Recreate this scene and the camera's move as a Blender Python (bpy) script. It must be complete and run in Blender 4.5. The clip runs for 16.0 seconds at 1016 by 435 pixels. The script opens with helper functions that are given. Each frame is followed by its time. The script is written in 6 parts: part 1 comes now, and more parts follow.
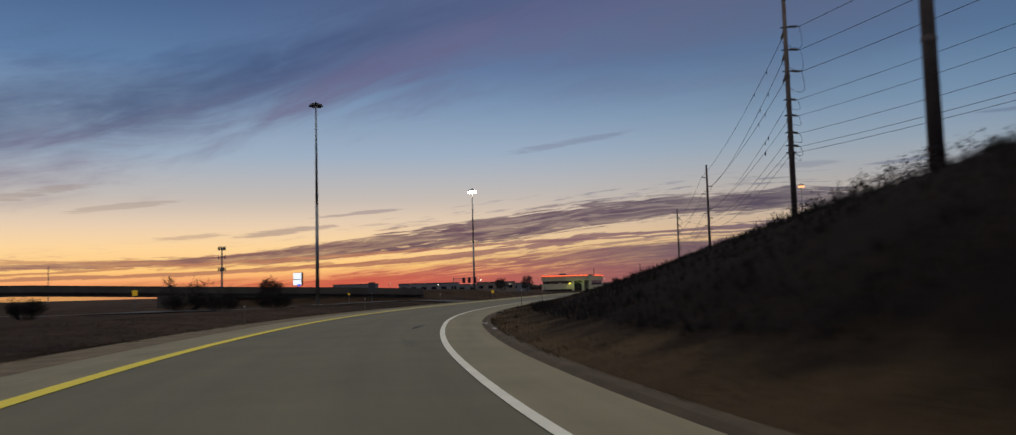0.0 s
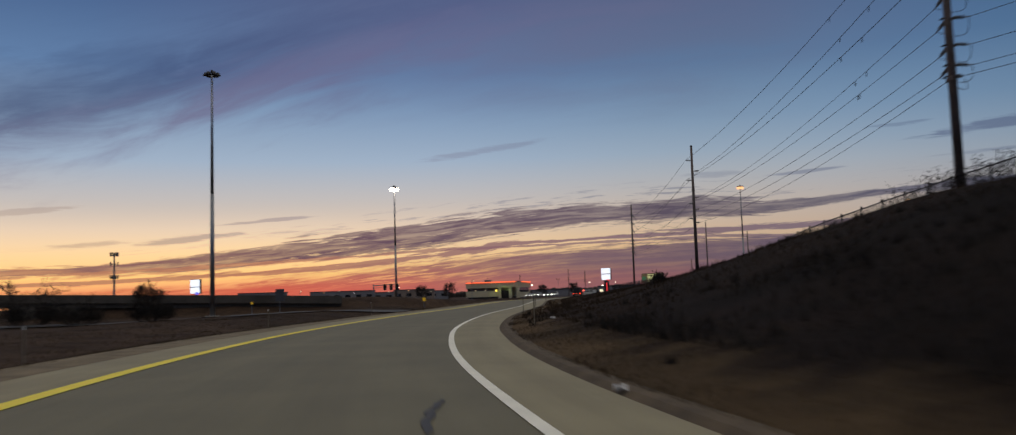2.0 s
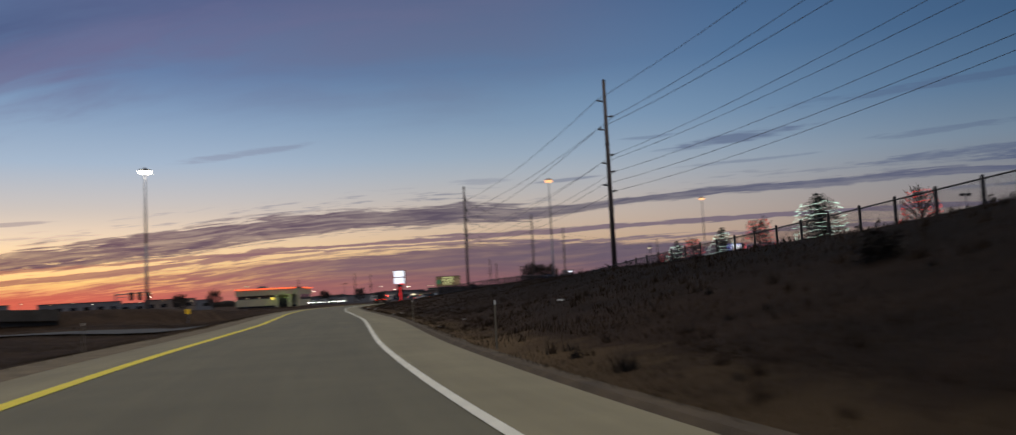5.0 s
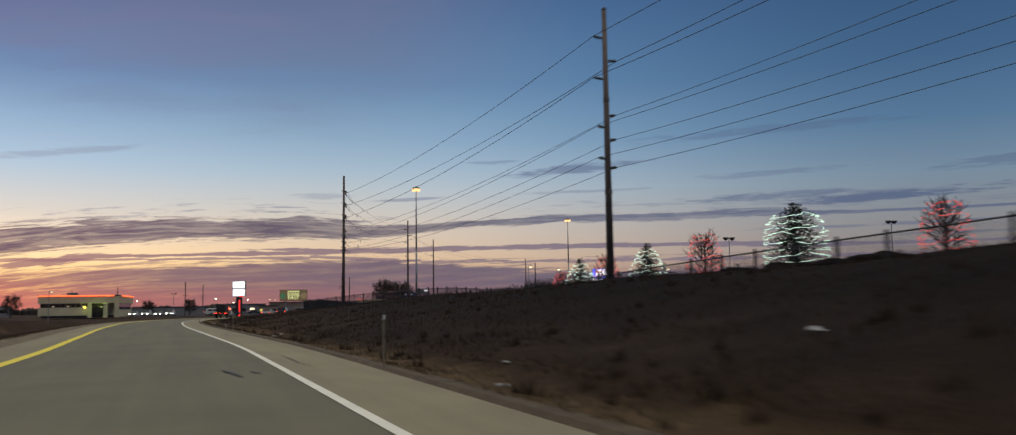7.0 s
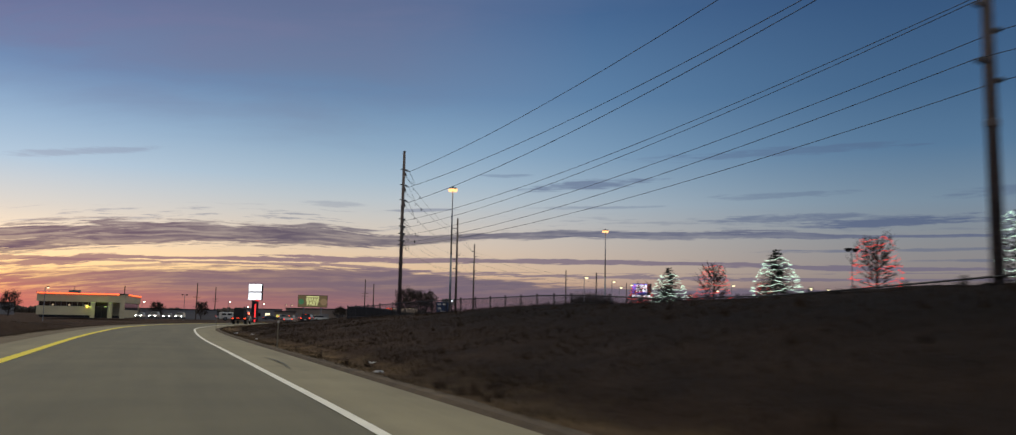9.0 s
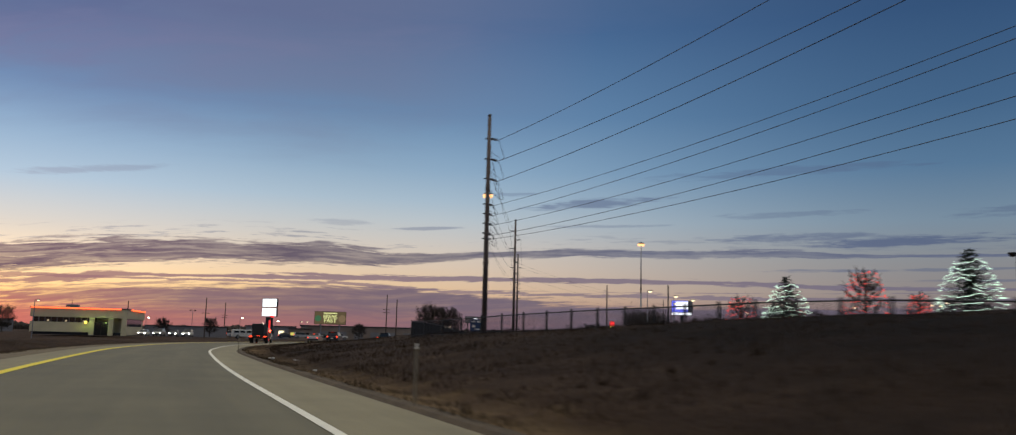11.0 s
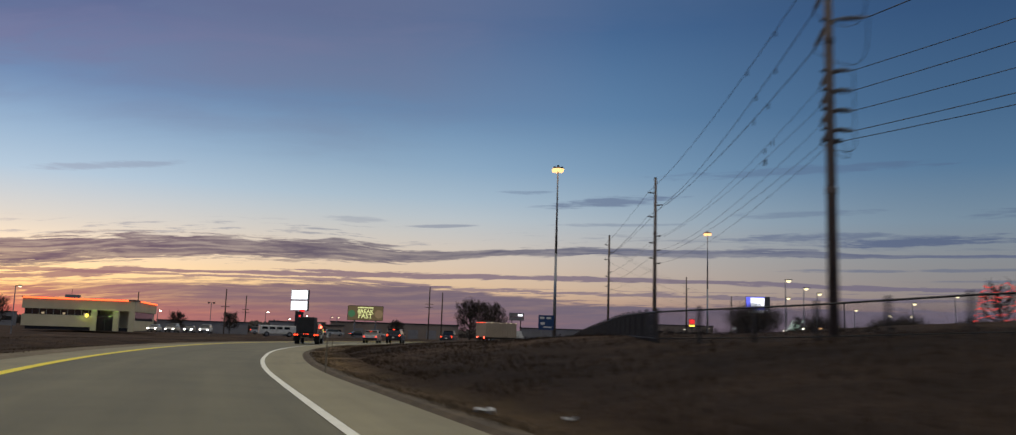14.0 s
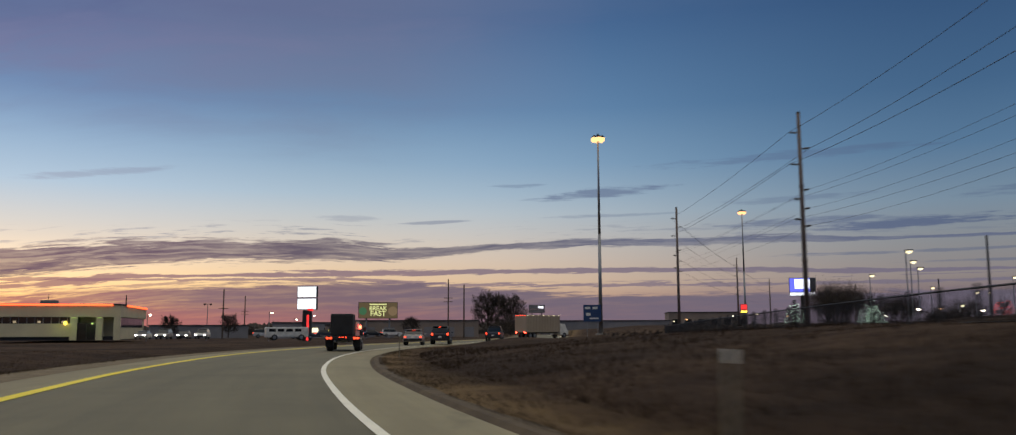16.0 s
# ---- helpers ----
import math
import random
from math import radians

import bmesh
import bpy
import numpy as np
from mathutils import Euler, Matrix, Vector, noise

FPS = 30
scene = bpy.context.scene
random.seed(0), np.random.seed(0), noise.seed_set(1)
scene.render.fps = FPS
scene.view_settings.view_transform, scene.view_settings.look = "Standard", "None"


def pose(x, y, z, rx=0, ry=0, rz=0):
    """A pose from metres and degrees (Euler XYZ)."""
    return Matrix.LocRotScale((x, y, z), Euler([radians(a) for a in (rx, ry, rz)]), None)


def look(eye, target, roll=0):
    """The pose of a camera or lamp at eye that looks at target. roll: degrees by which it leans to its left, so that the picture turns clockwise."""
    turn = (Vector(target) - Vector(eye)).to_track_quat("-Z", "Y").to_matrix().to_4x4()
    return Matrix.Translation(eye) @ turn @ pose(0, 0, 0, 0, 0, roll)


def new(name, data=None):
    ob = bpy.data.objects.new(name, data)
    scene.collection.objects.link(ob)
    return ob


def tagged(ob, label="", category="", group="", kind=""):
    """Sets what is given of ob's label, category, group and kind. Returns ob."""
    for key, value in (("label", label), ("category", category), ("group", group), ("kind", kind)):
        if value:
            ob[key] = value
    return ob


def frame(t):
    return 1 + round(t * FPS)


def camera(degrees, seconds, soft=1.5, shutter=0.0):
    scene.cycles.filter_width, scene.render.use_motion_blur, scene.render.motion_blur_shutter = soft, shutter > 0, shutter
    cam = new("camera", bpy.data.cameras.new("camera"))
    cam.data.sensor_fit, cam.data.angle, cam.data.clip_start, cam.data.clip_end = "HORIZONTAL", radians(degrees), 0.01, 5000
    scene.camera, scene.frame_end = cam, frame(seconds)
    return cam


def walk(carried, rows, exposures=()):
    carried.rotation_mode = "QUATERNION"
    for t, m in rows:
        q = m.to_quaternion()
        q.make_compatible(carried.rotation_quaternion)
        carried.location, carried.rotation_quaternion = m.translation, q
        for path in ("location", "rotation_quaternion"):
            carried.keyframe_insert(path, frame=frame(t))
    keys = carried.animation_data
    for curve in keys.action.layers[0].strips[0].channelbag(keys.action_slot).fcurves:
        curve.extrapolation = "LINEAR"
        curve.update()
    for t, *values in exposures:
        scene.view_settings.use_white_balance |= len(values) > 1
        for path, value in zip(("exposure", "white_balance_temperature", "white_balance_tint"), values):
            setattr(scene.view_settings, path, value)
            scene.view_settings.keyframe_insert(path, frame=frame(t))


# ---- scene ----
cam = camera(60.18, 16.0, soft=1.2, shutter=0.9)
walk(cam, [
    (0, pose(-0.00, 0.00, 1.400, 94.64, 1.55, 9.98)),
    (0.5, pose(-2.20, 5.75, 1.377, 94.75, 1.62, 8.56)),
    (1, pose(-4.20, 11.51, 1.365, 94.84, 1.74, 7.05)),
    (1.5, pose(-6.03, 17.31, 1.317, 94.95, 1.83, 5.72)),
    (2, pose(-7.77, 23.19, 1.325, 95.00, 1.81, 4.30)),
    (2.5, pose(-9.38, 29.15, 1.347, 95.04, 1.96, 2.80)),
    (3, pose(-10.85, 35.21, 1.349, 95.12, 1.91, 1.33)),
    (3.5, pose(-12.16, 41.36, 1.370, 95.19, 2.05, -0.15)),
    (4, pose(-13.29, 47.61, 1.392, 95.25, 2.53, -2.79)),
    (4.5, pose(-14.22, 53.91, 1.423, 95.04, 2.59, -6.35)),
    (5, pose(-14.94, 60.23, 1.439, 94.76, 2.94, -10.66)),
    (7.5, pose(-16.29, 91.25, 1.369, 96.11, 0.30, -22.00)),
    (8, pose(-16.26, 97.35, 1.434, 96.55, -0.67, -21.43)),
    (8.5, pose(-16.19, 103.40, 1.466, 96.69, -1.38, -20.97)),
    (9, pose(-16.11, 109.37, 1.442, 96.68, -1.15, -20.65)),
    (11.5, pose(-16.35, 137.96, 1.346, 98.01, -1.43, -20.14)),
    (12, pose(-16.50, 143.70, 1.366, 97.91, -1.47, -20.01)),
    (12.5, pose(-16.58, 149.43, 1.385, 97.86, -1.75, -19.89)),
    (13, pose(-16.57, 155.17, 1.373, 97.85, -1.99, -19.72)),
    (13.5, pose(-16.54, 160.95, 1.344, 97.79, -1.69, -19.56)),
    (14, pose(-16.57, 166.79, 1.321, 97.73, -1.81, -19.37)),
    (14.5, pose(-16.64, 172.65, 1.323, 97.63, -1.12, -19.25)),
    (15, pose(-16.69, 178.50, 1.338, 97.60, -0.66, -19.22)),
    (15.5, pose(-16.66, 184.37, 1.362, 97.46, -0.22, -19.34)),
    (16, pose(-16.53, 190.28, 1.369, 97.34, 0.17, -19.59)),
], exposures=[(0, -0.5, 6250, 14), (3, -0.4, 6250, 15), (5, -0.33, 6300, 15), (7.2, 0.0, 6450, 11), (16, 0.0, 6500, 11)])

# ---------------------------------------------------------------- node helper
class Nodes:
    """Short-hand for building node trees."""

    def __init__(self, tree):
        self.t = tree
        tree.nodes.clear()

    def n(self, kind, **props):
        node = self.t.nodes.new(kind)
        if "operation" in props:
            node.operation, node.use_clamp = props["operation"], props["use_clamp"]
        if "data_type" in props:
            node.data_type, node.blend_type = props["data_type"], props["blend_type"]
        if "interpolation_type" in props:
            node.interpolation_type = props["interpolation_type"]
        return node

    def put(self, sock, value):
        if isinstance(value, bpy.types.NodeSocket):
            self.t.links.new(value, sock)
        elif isinstance(value, (tuple, list)) and len(value) == 3 and sock.type == "RGBA":
            sock.default_value = (*value, 1)
        else:
            sock.default_value = value

    def math(self, op, a, b=0.0, c=0.0, clamp=False):
        node = self.n("ShaderNodeMath", operation=op, use_clamp=clamp)
        for s, v in zip(node.inputs, (a, b, c)):
            self.put(s, v)
        return node.outputs[0]

    def mix(self, f, a, b, blend="MIX"):
        node = self.n("ShaderNodeMix", data_type="RGBA", blend_type=blend)
        self.put(node.inputs[0], f), self.put(node.inputs[6], a), self.put(node.inputs[7], b)
        return node.outputs[2]

    def step(self, v, lo, hi, a=0.0, b=1.0):
        node = self.n("ShaderNodeMapRange", interpolation_type="SMOOTHSTEP")
        for s, x in zip(node.inputs, (v, lo, hi, a, b)):
            self.put(s, x)
        return node.outputs[0]

    def ramp(self, v, stops):
        node = self.n("ShaderNodeValToRGB")
        self.put(node.inputs[0], v)
        e = node.color_ramp.elements
        while len(e) < len(stops):
            e.new(0.5)
        for k, (p, col) in zip(e, stops):
            k.position, k.color = p, (*col, 1)
        return node.outputs[0]

    def noise(self, vec, scale, detail=4.0, rough=0.55, dist=0.0):
        node = self.n("ShaderNodeTexNoise")
        if vec is not None:
            self.put(node.inputs["Vector"], vec)
        for k, v in (("Scale", scale), ("Detail", detail), ("Roughness", rough), ("Distortion", dist)):
            self.put(node.inputs[k], v)
        return node.outputs[0]

    def xyz(self, x, y, z):
        node = self.n("ShaderNodeCombineXYZ")
        for s, v in zip(node.inputs, (x, y, z)):
            self.put(s, v)
        return node.outputs[0]


def lin(r, g, b):
    """Linear colour from 0..255 display values."""
    return tuple((c / 255 / 12.92) if c <= 10 else ((c / 255 + 0.055) / 1.055) ** 2.4 for c in (r, g, b))


# ---------------------------------------------------------------- sky at dusk
world = bpy.data.worlds.new("dusk_sky")
scene.world = world
world.use_nodes = True
w = Nodes(world.node_tree)
sep = w.n("ShaderNodeSeparateXYZ")
w.put(sep.inputs[0], w.n("ShaderNodeTexCoord").outputs["Generated"])
dx, dy, dz = sep.outputs
el = w.math("DEGREES", w.math("ARCSINE", dz))            # degrees above the horizon
az = w.math("DEGREES", w.math("ARCTAN2", dx, dy))        # degrees right of the ramp's axis
e40 = w.math("MULTIPLY", el, 1 / 40, clamp=True)
west = w.ramp(e40, [(0.0, lin(214, 132, 112)), (0.02, lin(244, 152, 98)), (0.042, lin(252, 196, 116)), (0.075, lin(252, 208, 146)), (0.115, lin(244, 214, 180)),
                    (0.16, lin(222, 210, 198)), (0.22, lin(186, 198, 210)), (0.36, lin(115, 144, 179)), (0.5, lin(69, 98, 140)), (0.66, lin(92, 106, 138)), (1.0, lin(206, 200, 190))])
north = w.ramp(e40, [(0.0, lin(120, 100, 124)), (0.04, lin(168, 130, 136)), (0.08, lin(200, 176, 168)), (0.13, lin(192, 184, 184)),
                     (0.19, lin(172, 186, 202)), (0.27, lin(130, 160, 192)), (0.36, lin(103, 136, 174)), (0.5, lin(81, 112, 155)), (0.62, lin(77, 100, 139)), (1.0, lin(206, 200, 190))])
off = w.math("ABSOLUTE", w.math("ADD", az, 42.0))
off = w.math("MINIMUM", off, w.math("SUBTRACT", 360.0, off))
clear = w.mix(w.step(off, 20.0, 92.0), west, north)
clear = w.mix(w.math("MULTIPLY", w.step(off, 56.0, 92.0), w.step(el, 36.0, 20.0)), clear, w.mix(1.0, clear, (0.47, 0.535, 0.59), "MULTIPLY"))
clear = w.mix(w.math("MULTIPLY", w.step(el, 6.5, 2.5), w.step(off, 60.0, 18.0)), clear, w.mix(1.0, clear, (1.42, 1.4, 1.36), "MULTIPLY"))


def curve(stops):
    """A value that follows the azimuth from -60 to 60 degrees."""
    top = max(v for _, v in stops)
    return w.math("MULTIPLY", w.ramp(w.math("MULTIPLY_ADD", az, 1 / 120, 0.5, clamp=True), [((a + 60) / 120, (v / top,) * 3) for a, v in stops]), top)


def tint(stops):
    """A colour that follows the azimuth from -60 to 60 degrees."""
    return w.ramp(w.math("MULTIPLY_ADD", az, 1 / 120, 0.5, clamp=True), [((a + 60) / 120, lin(*c)) for a, c in stops])


def grain(fx, fy, up, z, detail=6.0, rough=0.62, dist=0.3):
    return w.noise(w.xyz(w.math("MULTIPLY", az, fx), w.math("MULTIPLY", up, fy), z), 1.0, detail, rough, dist)


mid = curve([(-60, 1.3), (-38, 1.95), (-29.6, 2.2), (-25.8, 2.42), (-21.8, 2.8), (-17.7, 3.15), (-13.4, 3.6), (-9.3, 3.95), (-5, 4.55), (0, 4.9), (8, 5.1), (12, 4.9), (16, 5.15), (20, 5.5), (25, 5.65), (37, 5.65), (43, 5.45), (60, 5.3)])
half = curve([(-60, 0.1), (-38, 0.2), (-29.6, 0.4), (-25.8, 0.62), (-17.7, 0.9), (-9.3, 1.12), (-5, 1.0), (0, 0.9), (8, 0.85), (12, 0.66), (16, 0.4), (24, 0.36), (37, 0.34), (43, 0.16), (60, 0.05)])
le = w.math("SUBTRACT", el, mid)
nA, nB, nC = grain(0.09, 1.1, le, 3.1), grain(0.25, 3.4, le, 9.0), grain(0.6, 7.5, le, 4.0, 5.0)
mixn = w.math("SUBTRACT", w.math("ADD", w.math("MULTIPLY", nA, 0.4), w.math("ADD", w.math("MULTIPLY", nB, 0.34), w.math("MULTIPLY", nC, 0.26))), 0.5)
# crumbs, for the finest ragged edges
nD = w.math("SUBTRACT", w.math("ADD", w.math("MULTIPLY", grain(0.2, 3.0, le, 30.0), 0.5), w.math("MULTIPLY", grain(0.5, 6.0, le, 41.0), 0.5)), 0.5)


def band(centre, thick, ragged, n, lo=0.14, hi=0.48):
    """A sheet of cloud round a rising line, with ragged edges."""
    m = w.math("SUBTRACT", 1.0, w.math("DIVIDE", w.math("ABSOLUTE", w.math("SUBTRACT", el, centre)), thick))
    return w.step(w.math("MULTIPLY_ADD", n, ragged, m), lo, hi)


# the main mauve sheet with pale holes in its lower part
main = band(mid, half, 4.2, mixn)
hole = w.math("MULTIPLY", w.step(nD, 0.03, 0.11), w.math("MULTIPLY", w.step(le, 0.35, -0.15), curve([(-60, 0.3), (-30, 0.5), (-18, 1.0), (-9, 0.9), (-3, 0.35), (14, 0.3), (60, 0.2)])))
main = w.math("MULTIPLY", main, w.math("SUBTRACT", 1.0, w.math("MULTIPLY", hole, 0.85)))
# loose wisps over its top edge
above = w.math("SUBTRACT", le, half)
wisps = w.math("MULTIPLY", w.step(above, -0.25, 0.15), w.step(above, 1.35, 0.3))
wisps = w.math("MULTIPLY", w.math("MULTIPLY", wisps, w.step(w.math("ADD", nD, w.math("MULTIPLY", w.math("SUBTRACT", nA, 0.5), 0.5)), 0.02, 0.12)), curve([(-60, 0.1), (-22, 0.25), (-12, 0.8), (12, 0.9), (20, 0.5), (60, 0.3)]))
# thin sheets below it
low1 = band(curve([(-60, 0.9), (-30, 1.4), (-18, 1.85), (-9, 2.65), (-4, 3.3), (4, 3.5), (12, 3.7), (20, 3.82), (34, 3.85), (42, 3.5), (60, 3.4)]), curve([(-60, 0.1), (-18, 0.2), (-8, 0.4), (0, 0.1), (5, 0.26), (14, 0.26), (19, 0.18), (36, 0.2), (60, 0.1)]), 6.0, mixn)
low2 = band(curve([(-60, 0.6), (-18, 2.5), (-9, 3.0), (0, 3.15), (10, 3.3), (16, 2.95), (36, 2.85), (60, 2.8)]), curve([(-60, 0.06), (-18, 0.14), (0, 0.09), (12, 0.12), (25, 0.15), (40, 0.14), (60, 0.1)]), 6.5, nD)
low3 = band(curve([(-60, 0.8), (-40, 2.25), (-30, 2.0), (-20, 1.75), (-10, 2.3), (0, 3.0), (60, 3.3)]), curve([(-60, 0.2), (-40, 0.35), (-28, 0.4), (-16, 0.3), (-4, 0.25), (8, 0.05), (60, 0.05)]), 8.0, nD, 0.45, 1.1)
# the bank low over the town
rise = curve([(-60, 0.3), (-26, 0.65), (-21.8, 1.0), (-17.7, 1.3), (-13.4, 1.6), (-9, 1.95), (-5, 2.3), (0, 2.7), (8, 3.0), (12, 3.0), (16, 2.75), (20, 2.55), (25, 2.3), (30, 2.2), (60, 2.25)])
bank = w.step(w.math("SUBTRACT", w.math("MULTIPLY_ADD", mixn, 2.6, el), rise), curve([(-60, 0.5), (-12, 0.45), (0, 0.2), (60, 0.12)]), -0.12)
bankcol = w.mix(w.step(el, 0.4, 2.2), tint([(-60, (236, 176, 110)), (-36, (242, 170, 96)), (-28, (240, 130, 84)), (-20, (236, 102, 78)), (-13, (222, 104, 88)), (-7, (192, 110, 100)), (0, (166, 106, 106)), (10, (146, 104, 112)), (22, (118, 102, 118)), (60, (112, 106, 122))]),
                tint([(-60, (220, 160, 112)), (-22, (214, 130, 98)), (-12, (186, 116, 104)), (0, (136, 104, 112)), (12, (118, 100, 116)), (24, (112, 100, 118)), (60, (112, 106, 124))]))
maincol = tint([(-60, (200, 150, 118)), (-33, (178, 124, 104)), (-25, (146, 102, 98)), (-16, (120, 88, 98)), (-6, (114, 90, 102)), (6, (106, 93, 107)), (16, (106, 100, 116)), (28, (106, 108, 130)), (60, (96, 106, 134))])
wispcol = tint([(-60, (170, 150, 140)), (-16, (150, 136, 148)), (0, (132, 134, 152)), (20, (112, 118, 142)), (60, (92, 104, 132))])
lowcol = tint([(-60, (214, 150, 104)), (-20, (204, 132, 100)), (-8, (160, 112, 112)), (4, (134, 106, 122)), (20, (124, 108, 128)), (60, (108, 106, 128))])
# separate lens clouds: azimuth, elevation, half length, half height, rise, strength
LENSES = [(25.8, 8.85, 4.2, 0.36, 0.07, 0.66), (45.0, 6.4, 6.6, 0.34, 0.025, 0.85), (38.6, 6.65, 4.6, 0.3, 0.02, 0.62), (38, 8.1, 4.5, 0.2, 0.02, 0.35), (38.5, 10.8, 9.0, 0.3, 0.03, 0.4),
          (14.6, 7.0, 2.4, 0.12, 0.06, 0.5), (20.3, 9.4, 1.8, 0.14, 0.02, 0.4), (9.0, 7.2, 2.0, 0.2, 0.0, 0.3), (-5.8, 9.35, 4.2, 0.26, 0.13, 0.36), (26, 7.4, 4.4, 0.12, 0.02, 0.35),
          (47.5, 4.62, 4.6, 0.11, 0.0, 0.5), (41, 4.6, 4.6, 0.12, 0.0, 0.55), (49, 3.95, 5.0, 0.1, 0.0, 0.5), (-38.5, 6.2, 3.0, 0.3, 0.2, 0.4),
          (-34, 5.5, 3.4, 0.2, 0.12, 0.34), (-24.5, 3.95, 3.4, 0.2, 0.11, 0.55), (-29.5, 3.7, 2.4, 0.16, 0.06, 0.4), (-19.5, 5.1, 2.8, 0.12, 0.09, 0.5), (53, 8.0, 6.0, 0.4, 0.02, 0.4)]
lens = None
soft = w.math("SUBTRACT", w.math("ADD", w.math("MULTIPLY", grain(0.22, 2.2, el, 15.0), 0.6), w.math("MULTIPLY", grain(0.6, 6.5, el, 22.0), 0.4)), 0.5)
for a0, e0, hw, hh, tilt, force in LENSES:
    da = w.math("SUBTRACT", az, a0)
    u = w.math("MULTIPLY", da, 1 / hw)
    v = w.math("MULTIPLY", w.math("SUBTRACT", w.math("MULTIPLY_ADD", da, -tilt, el), e0), 1 / hh)
    r = w.math("ADD", w.math("MULTIPLY", u, u), w.math("MULTIPLY", v, v))
    k = w.math("MULTIPLY", w.step(w.math("MULTIPLY_ADD", soft, -6.5, r), 1.25, 0.1), force)
    lens = k if lens is None else w.math("MAXIMUM", lens, k)
lenscol = tint([(-60, (170, 150, 140)), (-30, (176, 146, 130)), (-14, (150, 136, 150)), (6, (122, 128, 154)), (22, (100, 110, 142)), (60, (76, 90, 122))])
# the large soft veil that climbs from the west: slate above, pink below
vd = w.math("SUBTRACT", el, curve([(-60, 5.4), (-40, 9.0), (-33, 10.2), (-29, 11.2), (-24, 13.0), (-18, 15.3), (-13, 16.8), (-5, 18.4), (10, 19.6), (60, 23.0)]))
veil = grain(0.045, 0.2, vd, 1.7, 6.0, 0.6, 0.25)
fibre = grain(0.1, 0.5, vd, 5.2, 7.0, 0.62, 0.6)
vn = w.math("SUBTRACT", w.math("ADD", w.math("MULTIPLY", veil, 0.68), w.math("MULTIPLY", fibre, 0.32)), 0.5)
vw = w.math("MULTIPLY_ADD", vn, 19.0, vd)
dens = w.math("MULTIPLY", w.math("MULTIPLY", w.step(vw, -4.0, 1.0), w.step(vw, 5.0, 0.6)), w.step(fibre, 0.3, 0.6, 0.6, 1.0))
dens = w.math("MULTIPLY", dens, curve([(-60, 0.8), (-26, 0.74), (-8, 0.55), (8, 0.35), (26, 0.1), (40, 0.0), (60, 0.0)]))
pink = w.math("MULTIPLY", w.step(w.math("MULTIPLY_ADD", vn, -14.0, vd), 2.0, -2.6), 0.62)
veilcol = w.mix(pink, tint([(-60, (74, 82, 112)), (-24, (74, 84, 120)), (-6, (92, 98, 136)), (16, (112, 116, 150)), (60, (112, 116, 150))]), tint([(-60, (164, 128, 142)), (-20, (146, 122, 148)), (0, (138, 128, 158)), (60, (122, 124, 156))]))
thin = w.math("MULTIPLY", w.math("MULTIPLY", w.step(w.math("MULTIPLY_ADD", vn, 9.0, el), 11.0, 16.0), w.step(el, 36.0, 25.0)), curve([(-60, 0.0), (-30, 0.1), (-14, 0.5), (0, 0.58), (12, 0.42), (26, 0.0), (60, 0.0)]))
sky = w.mix(thin, clear, lin(124, 120, 146))
sky = w.mix(dens, sky, veilcol)
sky = w.mix(lens, sky, lenscol)
sky = w.mix(w.math("MULTIPLY", wisps, 0.72), sky, wispcol)
sky = w.mix(w.math("MULTIPLY", main, w.step(nB, 0.7, 0.36, 0.62, 1.0)), sky, maincol)
sky = w.mix(w.math("MULTIPLY", low3, 0.6), sky, lowcol)
sky = w.mix(w.math("MULTIPLY", low1, 0.85), sky, lowcol)
sky = w.mix(w.math("MULTIPLY", low2, 0.75), sky, lowcol)
patchy = w.math("MULTIPLY", w.step(nD, -0.02, 0.09), w.math("MULTIPLY", w.step(az, 4.0, -12.0), w.step(el, 0.4, 1.3)))
sky = w.mix(w.math("MULTIPLY", bank, w.math("SUBTRACT", w.step(nB, 0.7, 0.4, 0.8, 0.97), w.math("MULTIPLY", patchy, 0.6))), sky, bankcol)
sky = w.mix(1.0, sky, w.mix(w.step(az, 12.0, -12.0), (0.97, 1.0, 0.97), (1.03, 1.08, 1.11)), "MULTIPLY")
sky = w.mix(w.math("MULTIPLY", w.step(el, 5.0, 12.0), w.step(el, 40.0, 26.0)), sky, w.mix(1.0, sky, (0.92, 0.99, 1.02), "MULTIPLY"))
sky = w.mix(w.step(el, -0.2, -1.0), sky, lin(40, 36, 36))
bg = w.n("ShaderNodeBackground")
w.put(bg.inputs[0], sky), w.put(bg.inputs[1], 1.0)
w.t.links.new(bg.outputs[0], w.n("ShaderNodeOutputWorld").inputs[0])

# wide fill light from above, added to make up for headlights on the road
sun = bpy.data.lights.new("overhead_fill", "SUN")
sun.energy, sun.angle, sun.color = 0.35, radians(70), (1.0, 0.93, 0.84)
o = tagged(new("overhead_fill", sun), "soft overhead fill light added to brighten the road", "sun", kind="structure")
o.matrix_basis = look((20, -12, 110), (0, 0, 0))


